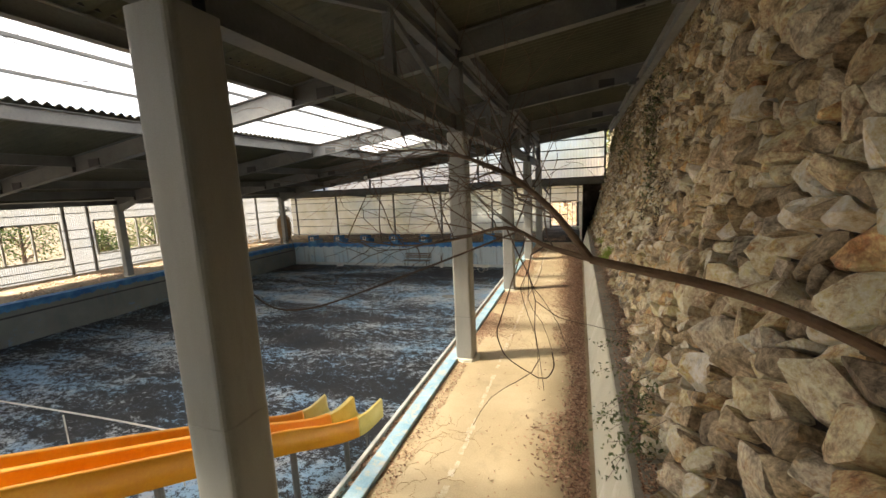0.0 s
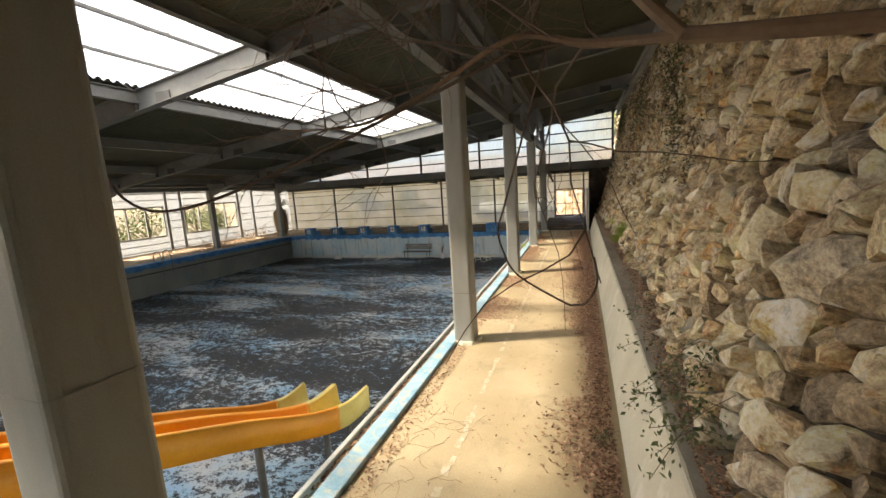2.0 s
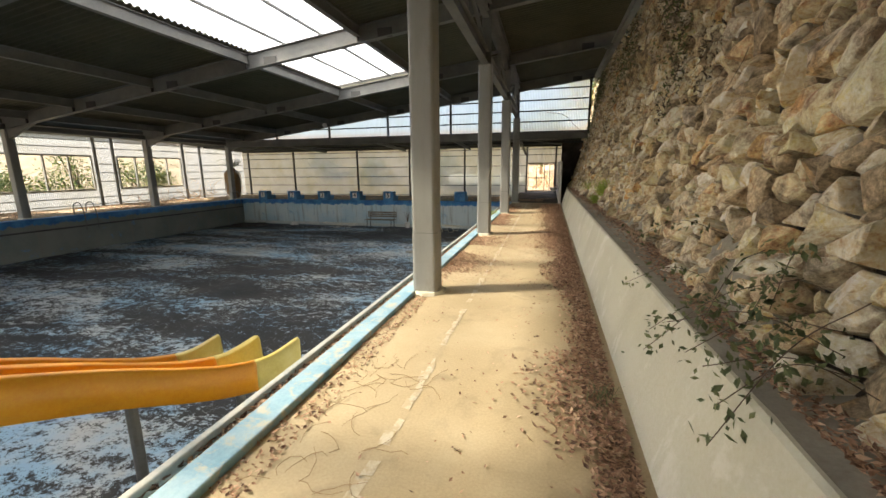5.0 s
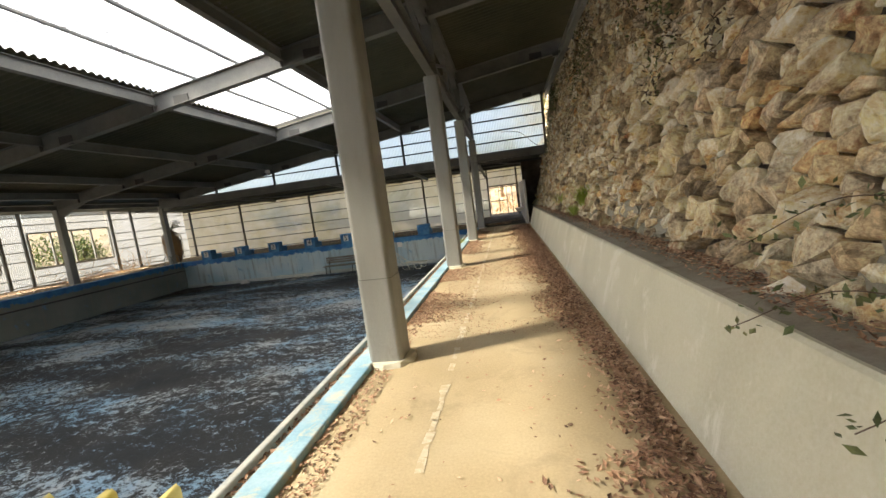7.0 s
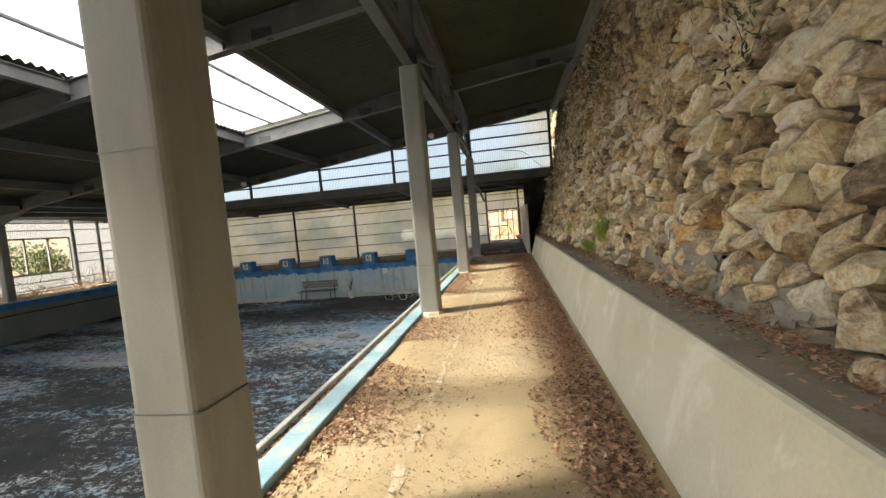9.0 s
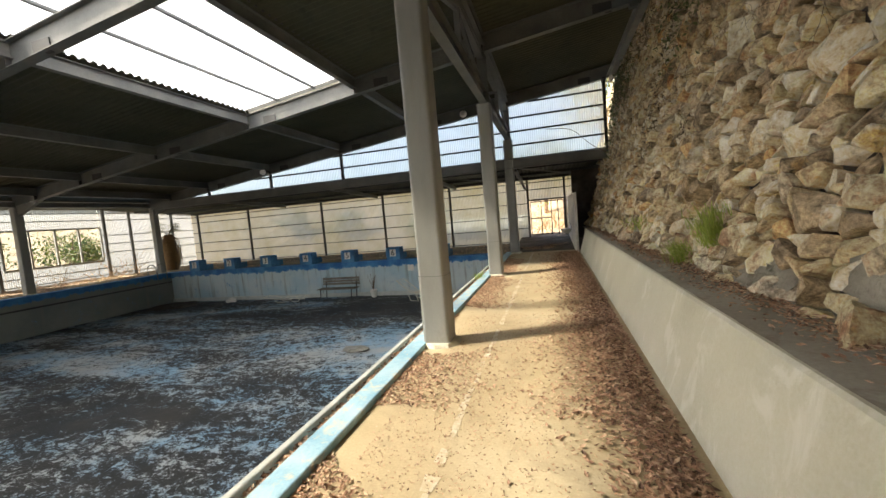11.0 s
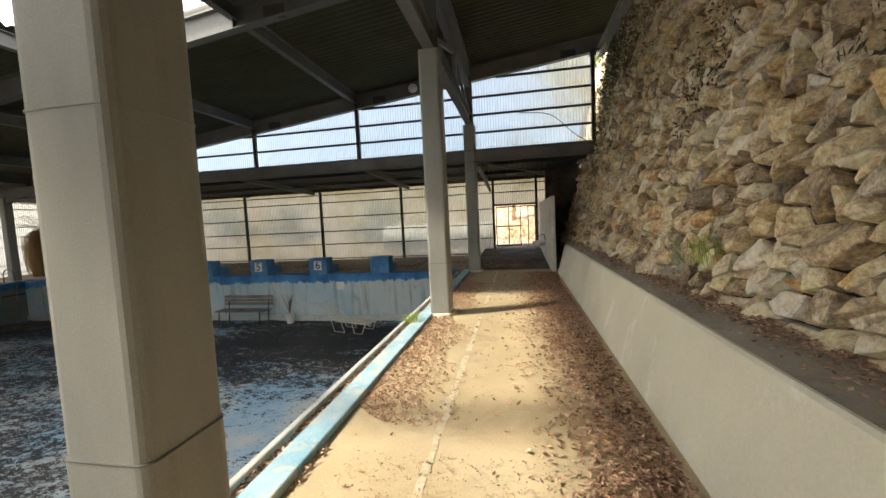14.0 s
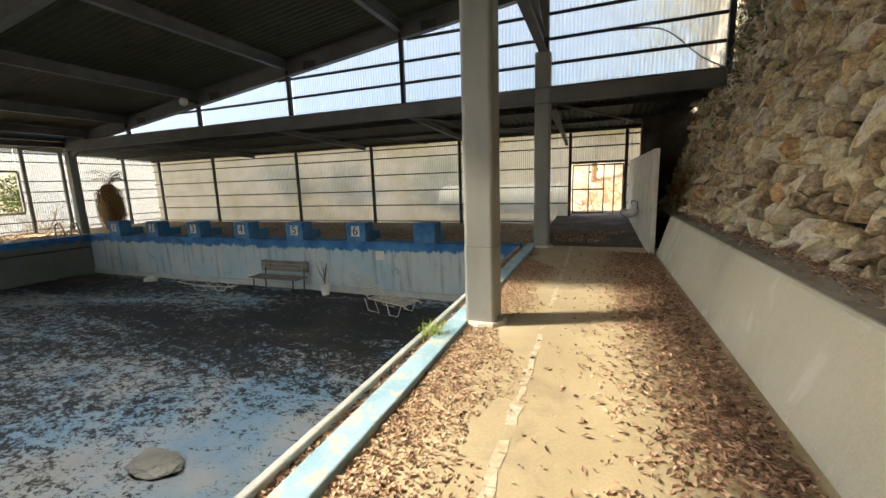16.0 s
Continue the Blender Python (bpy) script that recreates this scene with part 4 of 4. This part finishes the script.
part("lower_bough", tube(bmesh.new(), lower, [0.014 - 0.0004 * i for i in range(len(lower))], 7), M_BARK, br)
rnd = random.Random(21)
bm = bmesh.new()
for pts in (upper, lower):
    for p in pts[4:]:
        for k in range(2 if pts is upper else 1):
            grow(bm, rnd, p, Vector((rnd.uniform(-1, 0.1), rnd.uniform(-0.1, 0.7), rnd.uniform(-0.25, 0.6))).normalized(), rnd.uniform(0.5, 1.1), 0.0045, 1)
tw = part("twig_mass", bm, M_TWIG, br)
tw["kind"] = "stuff"
loop = curve_points([(-0.25, 2.05, 2.96), (-0.40, 2.1, 2.50), (-0.425, 2.1, 2.42), (-0.413, 2.1, 2.345), (-0.366, 2.1, 2.261), (-0.22, 2.1, 2.172), (-0.182, 2.1, 2.165), (-0.148, 2.1, 2.175), (-0.118, 2.1, 2.24), (-0.127, 2.1, 2.32)], 6)
part("hanging_tendril", tube(bmesh.new(), loop, 0.0035, 5), M_TWIG, br)
loop = curve_points([(-0.3, 2.1, 2.98), (-1.0, 2.0, 2.72), (-1.55, 1.9, 2.55), (-1.9, 1.9, 2.6), (-2.4, 2.1, 2.9)], 6)
part("hanging_tendril", tube(bmesh.new(), loop, 0.006, 5), M_TWIG, br)


# ---------------------------------------------------------------- leaves as stuff
def leaf_field(name, label, spots, size, material, flat=True, seed=1, parent=None, aspect=0.45):
    """Curled leaves: two bent quads each, at (x, y, z)."""
    rnd = np.random.default_rng(seed)
    verts, faces = [], []
    for (x, y, z) in spots:
        a, ln = rnd.uniform(0, 6.28), size * rnd.uniform(0.6, 1.4)
        if flat:
            d = Vector((math.cos(a), math.sin(a), rnd.normal(0, 0.3)))
            up = Vector((rnd.normal(0, 0.4), rnd.normal(0, 0.4), 1)).normalized()
        else:
            d = Vector(rnd.normal(0, 1, 3)).normalized()
            up = Vector(rnd.normal(0, 1, 3)).normalized()
        s = up.cross(d).normalized() * ln * aspect * 0.5
        c, d = Vector((x, y, z + (0.004 if flat else 0))), d.normalized() * ln * 0.5
        lift = up * ln * 0.12
        b = len(verts)
        verts += [tuple(c - d + lift * 1.2), tuple(c - s + lift), tuple(c - lift * 0.1), tuple(c + s + lift), tuple(c + d + lift * 1.2)]
        faces += [(b, b + 1, b + 2), (b, b + 2, b + 3), (b + 1, b + 4, b + 2), (b + 2, b + 4, b + 3)]
    ob = data_part(name, verts, faces, material, parent)
    tagged(ob, label, "" if parent else "leaves", kind="stuff")
    return ob


rng = np.random.default_rng(5)


def patchy(n, x0, x1, y0, y1, freq, cut, z):
    out = []
    for x, y in zip(rng.uniform(x0, x1, n), rng.uniform(y0, y1, n)):
        if noise.noise(Vector((x * freq, y * freq, 3.3))) > cut:
            out.append((x, y, z + abs(rng.normal(0, 0.008))))
    return out


def side_drift(n, x0, spread, y0, y1, cut):
    """Leaves thinning out from one side of the walkway."""
    out = []
    for a, y in zip(np.abs(rng.normal(0, 1, n)), rng.uniform(y0, y1, n)):
        x = x0 + a * spread
        if -2.12 < x < 0.1 and noise.noise(Vector((x * 0.8, y * 0.8, 3.3))) > cut + 0.25 * (a - 1):
            out.append((x, y, 0.002 + abs(rng.normal(0, 0.008))))
    return out


edge = []
for _ in range(24000):
    y = rng.uniform(2.4, 22)
    wide = 0.13 + 0.10 * (1 + noise.noise(Vector((y * 0.7, 0, 0)))) + 0.05 * max(0, min(y, 18) - 7)
    if 4.0 < y < 5.4:
        wide += 0.16
    edge.append((0.15 + 0.004 * (y - 8) - abs(rng.normal(0, wide * 0.6)), y, abs(rng.normal(0, 0.014))))
leaf_field("leaf_litter", "drift of brown dead leaves along the kerb", edge, 0.05, M_LITTER, seed=2)
leaf_field("leaf_litter", "scattered orange-brown dead leaves on the walkway",
           side_drift(16000, 0.05, -0.42, 7.6, 20.5, 0.0) + patchy(700, -2.1, 0, 3, 10, 1.5, 0.3, 0.002) + side_drift(17000, -2.12, 0.36, 8.0, 21.5, -0.08) + patchy(1500, -2.12, -1.9, 2.6, 9, 0.6, -0.3, 0.002) + patchy(500, -2, 0, 2.5, 22, 1, -1, 0.002), 0.034, M_LITTER, seed=3, aspect=0.5)
leaf_field("leaf_litter", "fine brown leaf fragments strewn over the walkway", patchy(9000, -1.9, -0.1, 7.4, 13.5, 0.7, -0.1, 0.001), 0.018, M_LITTER, seed=11)
leaf_field("leaf_litter", "dead leaves packed in the overflow gutter", patchy(3800, -2.44, -2.35, 2.3, 22, 0.5, -0.35, 0.0), 0.05, M_LITTER, seed=4)
leaf_field("leaf_litter", "dead leaves lying on the ledge under the stone wall",
           [(max(0.5, face_x(0.8, y) + 0.04 - abs(rng.normal(0, 0.13))), y, 0.80 + abs(rng.normal(0, 0.012))) for y in rng.uniform(1, 22, 11000)], 0.036, M_LITTER, seed=6)
leaf_field("leaf_litter", "dark leaf litter on the path to the gate", patchy(2200, -1.9, 0.1, 22.8, 27, 0.8, -0.1, 0.06), 0.06, M_LITTER, seed=7)
leaf_field("leaf_litter", "dry leaves behind the pool end", patchy(3500, -22, -2.4, 22.8, 27.5, 0.5, -0.1, -0.045), 0.08, M_LITTER, seed=8)
leaf_field("leaf_litter", "dry leaves under the windows", patchy(4200, -23, -19.0, 6, 22.6, 0.6, -0.2, 0.005), 0.09, M_LITTER, seed=9)

# dry brush beside the far columns
rnd = random.Random(31)
bm = bmesh.new()
for k in range(60):
    p = Vector((rnd.uniform(-22.5, -19.9), rnd.uniform(18, 23.5), 0.02))
    grow(bm, rnd, p, Vector((rnd.uniform(-1, 1), rnd.uniform(-1, 1), rnd.uniform(0.05, 0.6))).normalized(), rnd.uniform(0.6, 1.6), 0.012, 1)
db = part("dry_brush", bm, M_STRAW)
tagged(db, "tangle of dry fallen branches below the windows", "branches", kind="stuff")

# straw stems and weeds by the walkway
rnd = random.Random(13)
bm = bmesh.new()
for k in range(46):
    x, y = rnd.uniform(-2.0, -1.2), rnd.uniform(3.0, 4.9)
    a = rnd.uniform(0, 6.28)
    pts = []
    for i in range(6):
        pts.append((x, y, 0.006 + 0.008 * abs(math.sin(i))))
        x, y, a = x + 0.06 * math.cos(a), y + 0.06 * math.sin(a), a + rnd.gauss(0, 0.5)
    tube(bm, pts, 0.0016, 4)
ss = part("dry_stems", bm, M_STRAW)
tagged(ss, "thin dry straw stems scattered on the walkway", "stems", kind="stuff")


def blades(name, label, at, n, spread, height, material, seed, lean=(0, 0)):
    rnd = random.Random(seed)
    verts, faces = [], []
    for k in range(n):
        a = rnd.uniform(0, 6.28)
        b = Vector((rnd.gauss(0, spread), rnd.gauss(0, spread), rnd.uniform(0, height * 0.6)))
        d = Vector((math.cos(a) + lean[0], math.sin(a) + lean[1], 0))
        ln = height * rnd.uniform(0.3, 0.7)
        strip(verts, faces, [b, b + d * ln * 0.3 + Vector((0, 0, ln * 0.6)), b + d * ln * 0.75 + Vector((0, 0, ln * 0.62))], 0.0035, (-math.sin(a), math.cos(a), 0))
    ob = data_part(name, verts, faces, material)
    ob.location = at
    return tagged(ob, label, "weed")


blades("weed", "bright green feathery weed on the ledge", (0.76, 12.45, 0.79), 260, 0.05, 0.30, M_WEED, 1, (-0.5, 0))
blades("weed", "bright green feathery weed on the stone wall", (0.82, 11.7, 1.05), 260, 0.05, 0.32, M_WEED, 2, (-0.6, 0))
blades("weed", "yellowed weed in the stone wall", (0.84, 11.75, 1.15), 160, 0.07, 0.35, M_WEED, 3, (-0.5, 0))
blades("weed", "small green weed in the wall joint", (0.83, 14.8, 1.05), 140, 0.1, 0.3, M_WEED, 7, (-0.5, 0))
blades("grass_tuft", "green grass tuft growing in the gutter", (-2.36, 16.7, -0.01), 120, 0.06, 0.22, M_WEED, 4)
blades("grass_tuft", "green tuft at the pool edge", (-2.62, 3.25, -1.36), 300, 0.16, 0.5, M_LEAF, 5)
blades("grass_tuft", "small tuft among the leaf drift", (0.02, 4.6, 0.0), 60, 0.05, 0.16, M_LEAF, 6)
blades("grass_tuft", "green tuft at the foot of the kerb", (0.1, 3.3, 0.0), 60, 0.06, 0.2, M_LEAF, 8)

# shrub hanging over the ledge, and creepers on the wall
shrub = thing("trailing_shrub", "leafy green shrub trailing over the kerb", "shrub")
rnd = random.Random(17)
bm = bmesh.new()
spots = []
for k in range(12):
    p = Vector((0.72, rnd.uniform(2.9, 4.8), rnd.uniform(0.85, 1.4)))
    tip = Vector((rnd.uniform(0.1, 0.6), p.y + rnd.uniform(-0.3, 0.5), rnd.uniform(0.55, 1.2)))
    if tip.z < 0.8:
        tip.x = min(tip.x, 0.3)
    pts = curve_points([p, (p + tip) / 2 + Vector((0, 0, 0.12)), tip], 6)
    tube(bm, pts, 0.0022, 4)
    for q in pts[3:]:
        for j in range(4):
            spots.append(tuple(q + Vector((rnd.gauss(0, 0.05), rnd.gauss(0, 0.05), rnd.gauss(0, 0.04)))))
part("stem_mass", bm, M_TWIG, shrub)["kind"] = "stuff"
leaf_field("foliage", "dull green oval leaves", spots, 0.045, M_LEAF, False, 5, shrub, 0.5)
cre = thing("creeper", "dry creeper and leaves clinging to the stone wall", "creeper")
spots = []
for cy, cz, sy, sz, n in ((22.0, 5.2, 0.5, 0.6, 900), (20.5, 5.0, 1.2, 0.5, 500), (14.5, 4.6, 0.9, 0.5, 350), (9.8, 4.7, 0.5, 0.5, 260), (21.8, 3.6, 0.5, 0.7, 300), (8.6, 3.2, 0.15, 0.5, 120)):
    for k in range(n):
        z = rnd.gauss(cz, sz)
        spots.append((face_x(z, cy) - abs(rnd.gauss(0.12, 0.08)), rnd.gauss(cy, sy), z))
leaf_field("foliage", "", spots, 0.075, M_LEAF, False, 7, cre)
spots = []
for k in range(9000):
    y, z = rnd.uniform(6.5, 22), rnd.uniform(2.4, 5.7)
    if noise.noise(Vector((y * 0.8, z * 0.5, 7.7))) > 0.42 - 0.16 * (z - 2.2) / 3.5 * (1 + 0.05 * y):
        spots.append((face_x(z, y) - abs(rnd.gauss(0.05, 0.05)), y, z))
leaf_field("dry_foliage", "dark brown withered leaves and roots", spots, 0.07, M_DRYVINE, False, 27, cre, 0.3)
bm = bmesh.new()
for k in range(110):
    y, z = rnd.uniform(6, 22), rnd.uniform(2.6, 5.4)
    grow(bm, rnd, Vector((face_x(z, y) - 0.08, y, z)), Vector((-0.1, rnd.uniform(-1, 1), rnd.uniform(-1, 0.5))).normalized(), rnd.uniform(0.3, 0.7), 0.003, 1, 0.04)
tw = part("vine_mass", bm, M_TWIG, cre)
tw["kind"] = "stuff"
bm = bmesh.new()
tube(bm, curve_points([(1.3, 21.6, 3.2), (0.8, 21.9, 3.6), (0.2, 22.1, 4.2), (-0.6, 22.2, 4.35)], 6), 0.012, 5)
part("bare_stem", bm, M_TWIG, cre)

# ---------------------------------------------------------------- outside
tank = thing("storage_tank", "large white cylindrical tank lying outside the far wall", "tank", at=(-4.6, 30.2, 0.75))
bm = bmesh.new()
bmesh.ops.create_cone(bm, segments=32, radius1=0.62, radius2=0.62, depth=5.4, cap_ends=True, matrix=Matrix.Rotation(radians(90), 4, "Y"))
part("shell", bm, M_LAMP, tank, smooth=False)
for x in (-1.8, 1.8):
    part("cradle", boxed(x - 0.15, x + 0.15, -0.45, 0.45, -1.5, -0.45), M_KERB, tank)


def tree(x, y, z, h, r, material, seed, n=2200):
    t = thing("tree", "leafy sunlit tree outside the hall", "tree", "trees outside", (x, y, z))
    rnd = random.Random(seed)
    part("trunk", tube(bmesh.new(), [(0, 0, -0.6), (0.1, 0.05, h * 0.4), (0.15, 0.1, h * 0.9)], [0.16, 0.11, 0.03], 8), M_BARK, t)
    bm = bmesh.new()
    spots = []
    for k in range(16):
        a, zz = rnd.uniform(0, 6.28), rnd.uniform(0.25, 0.95) * h
        rr = r * rnd.uniform(0.5, 1.0) * (1.15 - zz / h * 0.7)
        tip = Vector((rr * math.cos(a), rr * math.sin(a), zz + rnd.uniform(0, 0.6)))
        tube(bm, [(0.1, 0.06, zz * 0.7), tip * 0.5 + Vector((0, 0, zz * 0.35)), tip], [0.05, 0.03, 0.012], 5)
        for j in range(n // 16):
            spots.append(tuple(tip + Vector((rnd.gauss(0, r * 0.26), rnd.gauss(0, r * 0.26), rnd.gauss(0, r * 0.22)))))
    part("limbs", bm, M_BARK, t)
    leaf_field("crown", "", spots, 0.15, material, False, seed, t, 0.6)


k = 0
for x, y, z, h, r in ((-30, 12, -1.9, 4.2, 1.8), (-29, 17, -1.9, 3.6, 1.5), (-31, 21.5, -1.9, 4.4, 1.9), (-28.5, 25, -1.9, 3.8, 1.5), (-33, 27, -1.9, 4.8, 2.2), (-30, 6, -1.9, 4.2, 1.8),
                      (-36, 16, -1.9, 5.2, 2.4), (-8.5, 33, 0.2, 2.2, 1.3), (-15, 33.5, 0.3, 2.0, 1.3), (1.8, 26.5, 4.2, 3.0, 1.7), (-1, 35, 1.2, 4.5, 2.2), (3.6, 24.0, 5.6, 2.6, 1.4), (-20, 34, 0.5, 2.6, 1.4)):
    k += 1
    tree(x, y, z, h, r, M_OUTLEAF, 100 + k)
rnd = random.Random(77)
bm = bmesh.new()
for j in range(70):
    p = Vector((rnd.uniform(-1.8, 1.6), rnd.uniform(29.6, 33), rnd.uniform(0.1, 0.6)))
    grow(bm, rnd, p, Vector((rnd.uniform(-1, 1), rnd.uniform(-0.6, 0.6), rnd.uniform(0.2, 1))).normalized(), rnd.uniform(0.8, 1.8), 0.014, 1)
ob = part("dry_thicket", bm, M_STRAW)
tagged(ob, "dry pale thicket of branches outside the gate", "thicket", kind="stuff")

# ---------------------------------------------------------------- stone wall
sw = thing("wall_stone", "leaning dry rubble retaining wall of tan and brown stones", "stone wall")
sw["kind"] = "structure"
WY0, WY1, WZ0, WZ1 = -5.8, 27.8, 0.7, 6.0
verts, faces = [], []
ny, nz = 220, 36
for j in range(nz + 1):
    for i in range(ny + 1):
        y, z = WY0 + (WY1 - WY0) * i / ny, WZ0 - 0.8 + (WZ1 - WZ0 + 0.8) * j / nz
        verts.append((face_x(z, y) + 0.14 + 0.03 * noise.noise(Vector((y * 2, z * 2, 0))), y, z))
faces = [(j * (ny + 1) + i, j * (ny + 1) + i + 1, (j + 1) * (ny + 1) + i + 1, (j + 1) * (ny + 1) + i) for j in range(nz) for i in range(ny)]
# Backing colour kept dark so it carries the shade inside the joints.
data_part("backing", verts, faces, M_MORTAR, sw, "earth and mortar between the stones, darkened for shaded joints")
structure(part("wall_core", boxed(1.95, 2.35, BACK_Y, 28.0, -1.5, 5.95), M_MORTAR), "earth core behind the stone wall", "wall")

rnd = random.Random(99)
SY0, SY1, SZ0, SZ1, CELL = -1.5, 25.0, 0.74, 6.0, 0.5
seeds, bins = [], collections.defaultdict(list)


def near_seeds(y, z, reach):
    k = int(reach / CELL) + 1
    cy, cz = int(y // CELL), int(z // CELL)
    return [q for i in range(cy - k, cy + k + 1) for j in range(cz - k, cz + k + 1) for q in bins[(i, j)]]


LONG, SHORT, SLANT = 1.25, 0.82, radians(152)


def slanted(y, z):
    c, k = math.cos(SLANT), math.sin(SLANT)
    return (c * y + k * z) / LONG, (c * z - k * y) / SHORT


def upright(u, v):
    c, k = math.cos(SLANT), math.sin(SLANT)
    return c * u * LONG - k * v * SHORT, k * u * LONG + c * v * SHORT


# large stones first, then ever smaller ones in the room that is left
for radius, tries in ((0.21, 110), (0.14, 1000), (0.098, 5500), (0.07, 14000), (0.048, 15000)):
    for k in range(tries):
        y, z, r = rnd.uniform(SY0, SY1), rnd.uniform(SZ0, SZ1), radius * rnd.uniform(0.85, 1.15)
        near_end = y < 6
        y, z = slanted(y, z)
        if radius > 0.19 and not near_end and rnd.random() < 0.45:
            continue
        if all((y - q[0]) ** 2 + (z - q[1]) ** 2 > (0.88 * (r + q[2])) ** 2 for q in near_seeds(y, z, 0.62)):
            bins[(int(y // CELL), int(z // CELL))].append((y, z, r))
            seeds.append((y, z, r))


def cell_of(y, z, r):
    """Outline of one stone between its neighbours, about its own middle."""
    h = r * 2.1
    poly = [(-h, -h), (h, -h), (h, h), (-h, h)]
    others = sorted(((q[0] - y, q[1] - z, q[2]) for q in near_seeds(y, z, 0.62) if q[0] != y or q[1] != z), key=lambda q: q[0] ** 2 + q[1] ** 2)
    for dy, dz, r2 in others[:26]:
        d2 = dy * dy + dz * dz
        lim = (d2 + r * r - r2 * r2) / 2
        out = []
        for i in range(len(poly)):
            a, b = poly[i], poly[(i + 1) % len(poly)]
            fa, fb = a[0] * dy + a[1] * dz - lim, b[0] * dy + b[1] * dz - lim
            if fa <= 0:
                out.append(a)
            if (fa < 0 < fb) or (fb < 0 < fa):
                t = fa / (fa - fb)
                out.append((a[0] + (b[0] - a[0]) * t, a[1] + (b[1] - a[1]) * t))
        poly = out
        if len(poly) < 3:
            return []
    return poly


def stone_shape(poly, r):
    """Broken block: a back ring, a shoulder ring and a tilted, faceted front; coordinates (along, up, out)."""
    cy, cz = sum(p[0] for p in poly) / len(poly), sum(p[1] for p in poly) / len(poly)
    ring = []
    for i in range(len(poly)):
        a, b = poly[i], poly[(i + 1) % len(poly)]
        for t in (rnd.uniform(0.03, 0.16), rnd.uniform(0.84, 0.97)):
            ring.append((a[0] + (b[0] - a[0]) * t - cy, a[1] + (b[1] - a[1]) * t - cz))
    size = sum(math.hypot(*p) for p in ring) / len(ring)
    shrink = max(0.6, 1 - rnd.uniform(0.006, 0.016) / size)
    proud = max(-0.05, rnd.gauss(0.0, 0.034)) + 0.12 * size
    planes = [(rnd.gauss(0, 0.32), rnd.gauss(-0.05, 0.32), 0.0)] + [(rnd.gauss(0, 0.8), rnd.gauss(0, 0.8), size * rnd.uniform(0.05, 0.35)) for _ in range(2)]

    def out(p, f):
        return max(-0.12, proud + min(a * p[0] * f + b * p[1] * f + c for a, b, c in planes))

    vs, k = [], len(ring)
    for p in ring:
        f = shrink * rnd.uniform(0.95, 1.0)
        vs.append((cy + p[0] * f * 0.92, cz + p[1] * f * 0.92, -0.16))
    for p in ring:
        f = shrink * rnd.uniform(0.94, 1.02)
        vs.append((cy + p[0] * f, cz + p[1] * f, max(-0.13, out(p, f) - size * rnd.uniform(0.02, 0.14))))
    inner = rnd.uniform(0.78, 0.93)
    for p in ring:
        f = shrink * inner * rnd.uniform(0.9, 1.06)
        vs.append((cy + p[0] * f, cz + p[1] * f, out(p, f)))
    q = (rnd.gauss(0, 0.2) * size, rnd.gauss(0, 0.2) * size)
    vs.append((cy + q[0], cz + q[1], out(q, 1) + rnd.uniform(-0.02, 0.05) * size))
    fs = []
    for i in range(k):
        j = (i + 1) % k
        fs += [(i, k + i, k + j, j), (k + i, 2 * k + i, 2 * k + j, k + j), (2 * k + i, 3 * k, 2 * k + j)]
    return vs, fs


allv, allf, made = [], [], 0
for y, z, r in seeds:
    poly = cell_of(y, z, r)
    if len(poly) < 3:
        continue
    y, z = upright(y, z)
    vs, fs = stone_shape([upright(*p) for p in poly], r)
    pts = [(face_x(z + b, y + a) - 0.96 * c, y + a, z + b + 0.28 * c) for a, b, c in vs]
    if r > 0.075 and 2.6 < y < 11.5 and z < 2.6 and made < 300:
        o = Vector((face_x(z, y), y, z))
        ob = data_part("stone", [tuple(Vector(p) - o) for p in pts], fs, M_STONE, sw)
        ob.location = o
        made += 1
    else:
        b = len(allv)
        allv += pts
        allf += [tuple(b + i for i in f) for f in fs]
far = data_part("stones", allv, allf, M_STONES, sw)
far["kind"] = "stuff"

# rough mortar daubed over the foot of the wall
for cy, cz, sy, sz in ((9.3, 1.02, 0.75, 0.34), (8.2, 0.92, 0.4, 0.2), (4.6, 0.95, 0.6, 0.28), (15.6, 0.95, 0.5, 0.22), (11.0, 0.95, 0.35, 0.2)):
    bm = bmesh.new()
    bmesh.ops.create_icosphere(bm, subdivisions=4, radius=1)
    for v in bm.verts:
        q = v.co * 1.5 + Vector((cy, 0, 0))
        f = 1 + 0.5 * noise.noise(q) + 0.2 * noise.noise(q * 4)
        z = cz + v.co.z * sz * f
        v.co = Vector((face_x(z, cy) + 0.07 + v.co.x * 0.06 * (1 + 0.8 * noise.noise(q * 5)), cy + v.co.y * sy * f, z))
    part("mortar_patch", bm, M_PATCH, sw, "rough grey mortar patch")
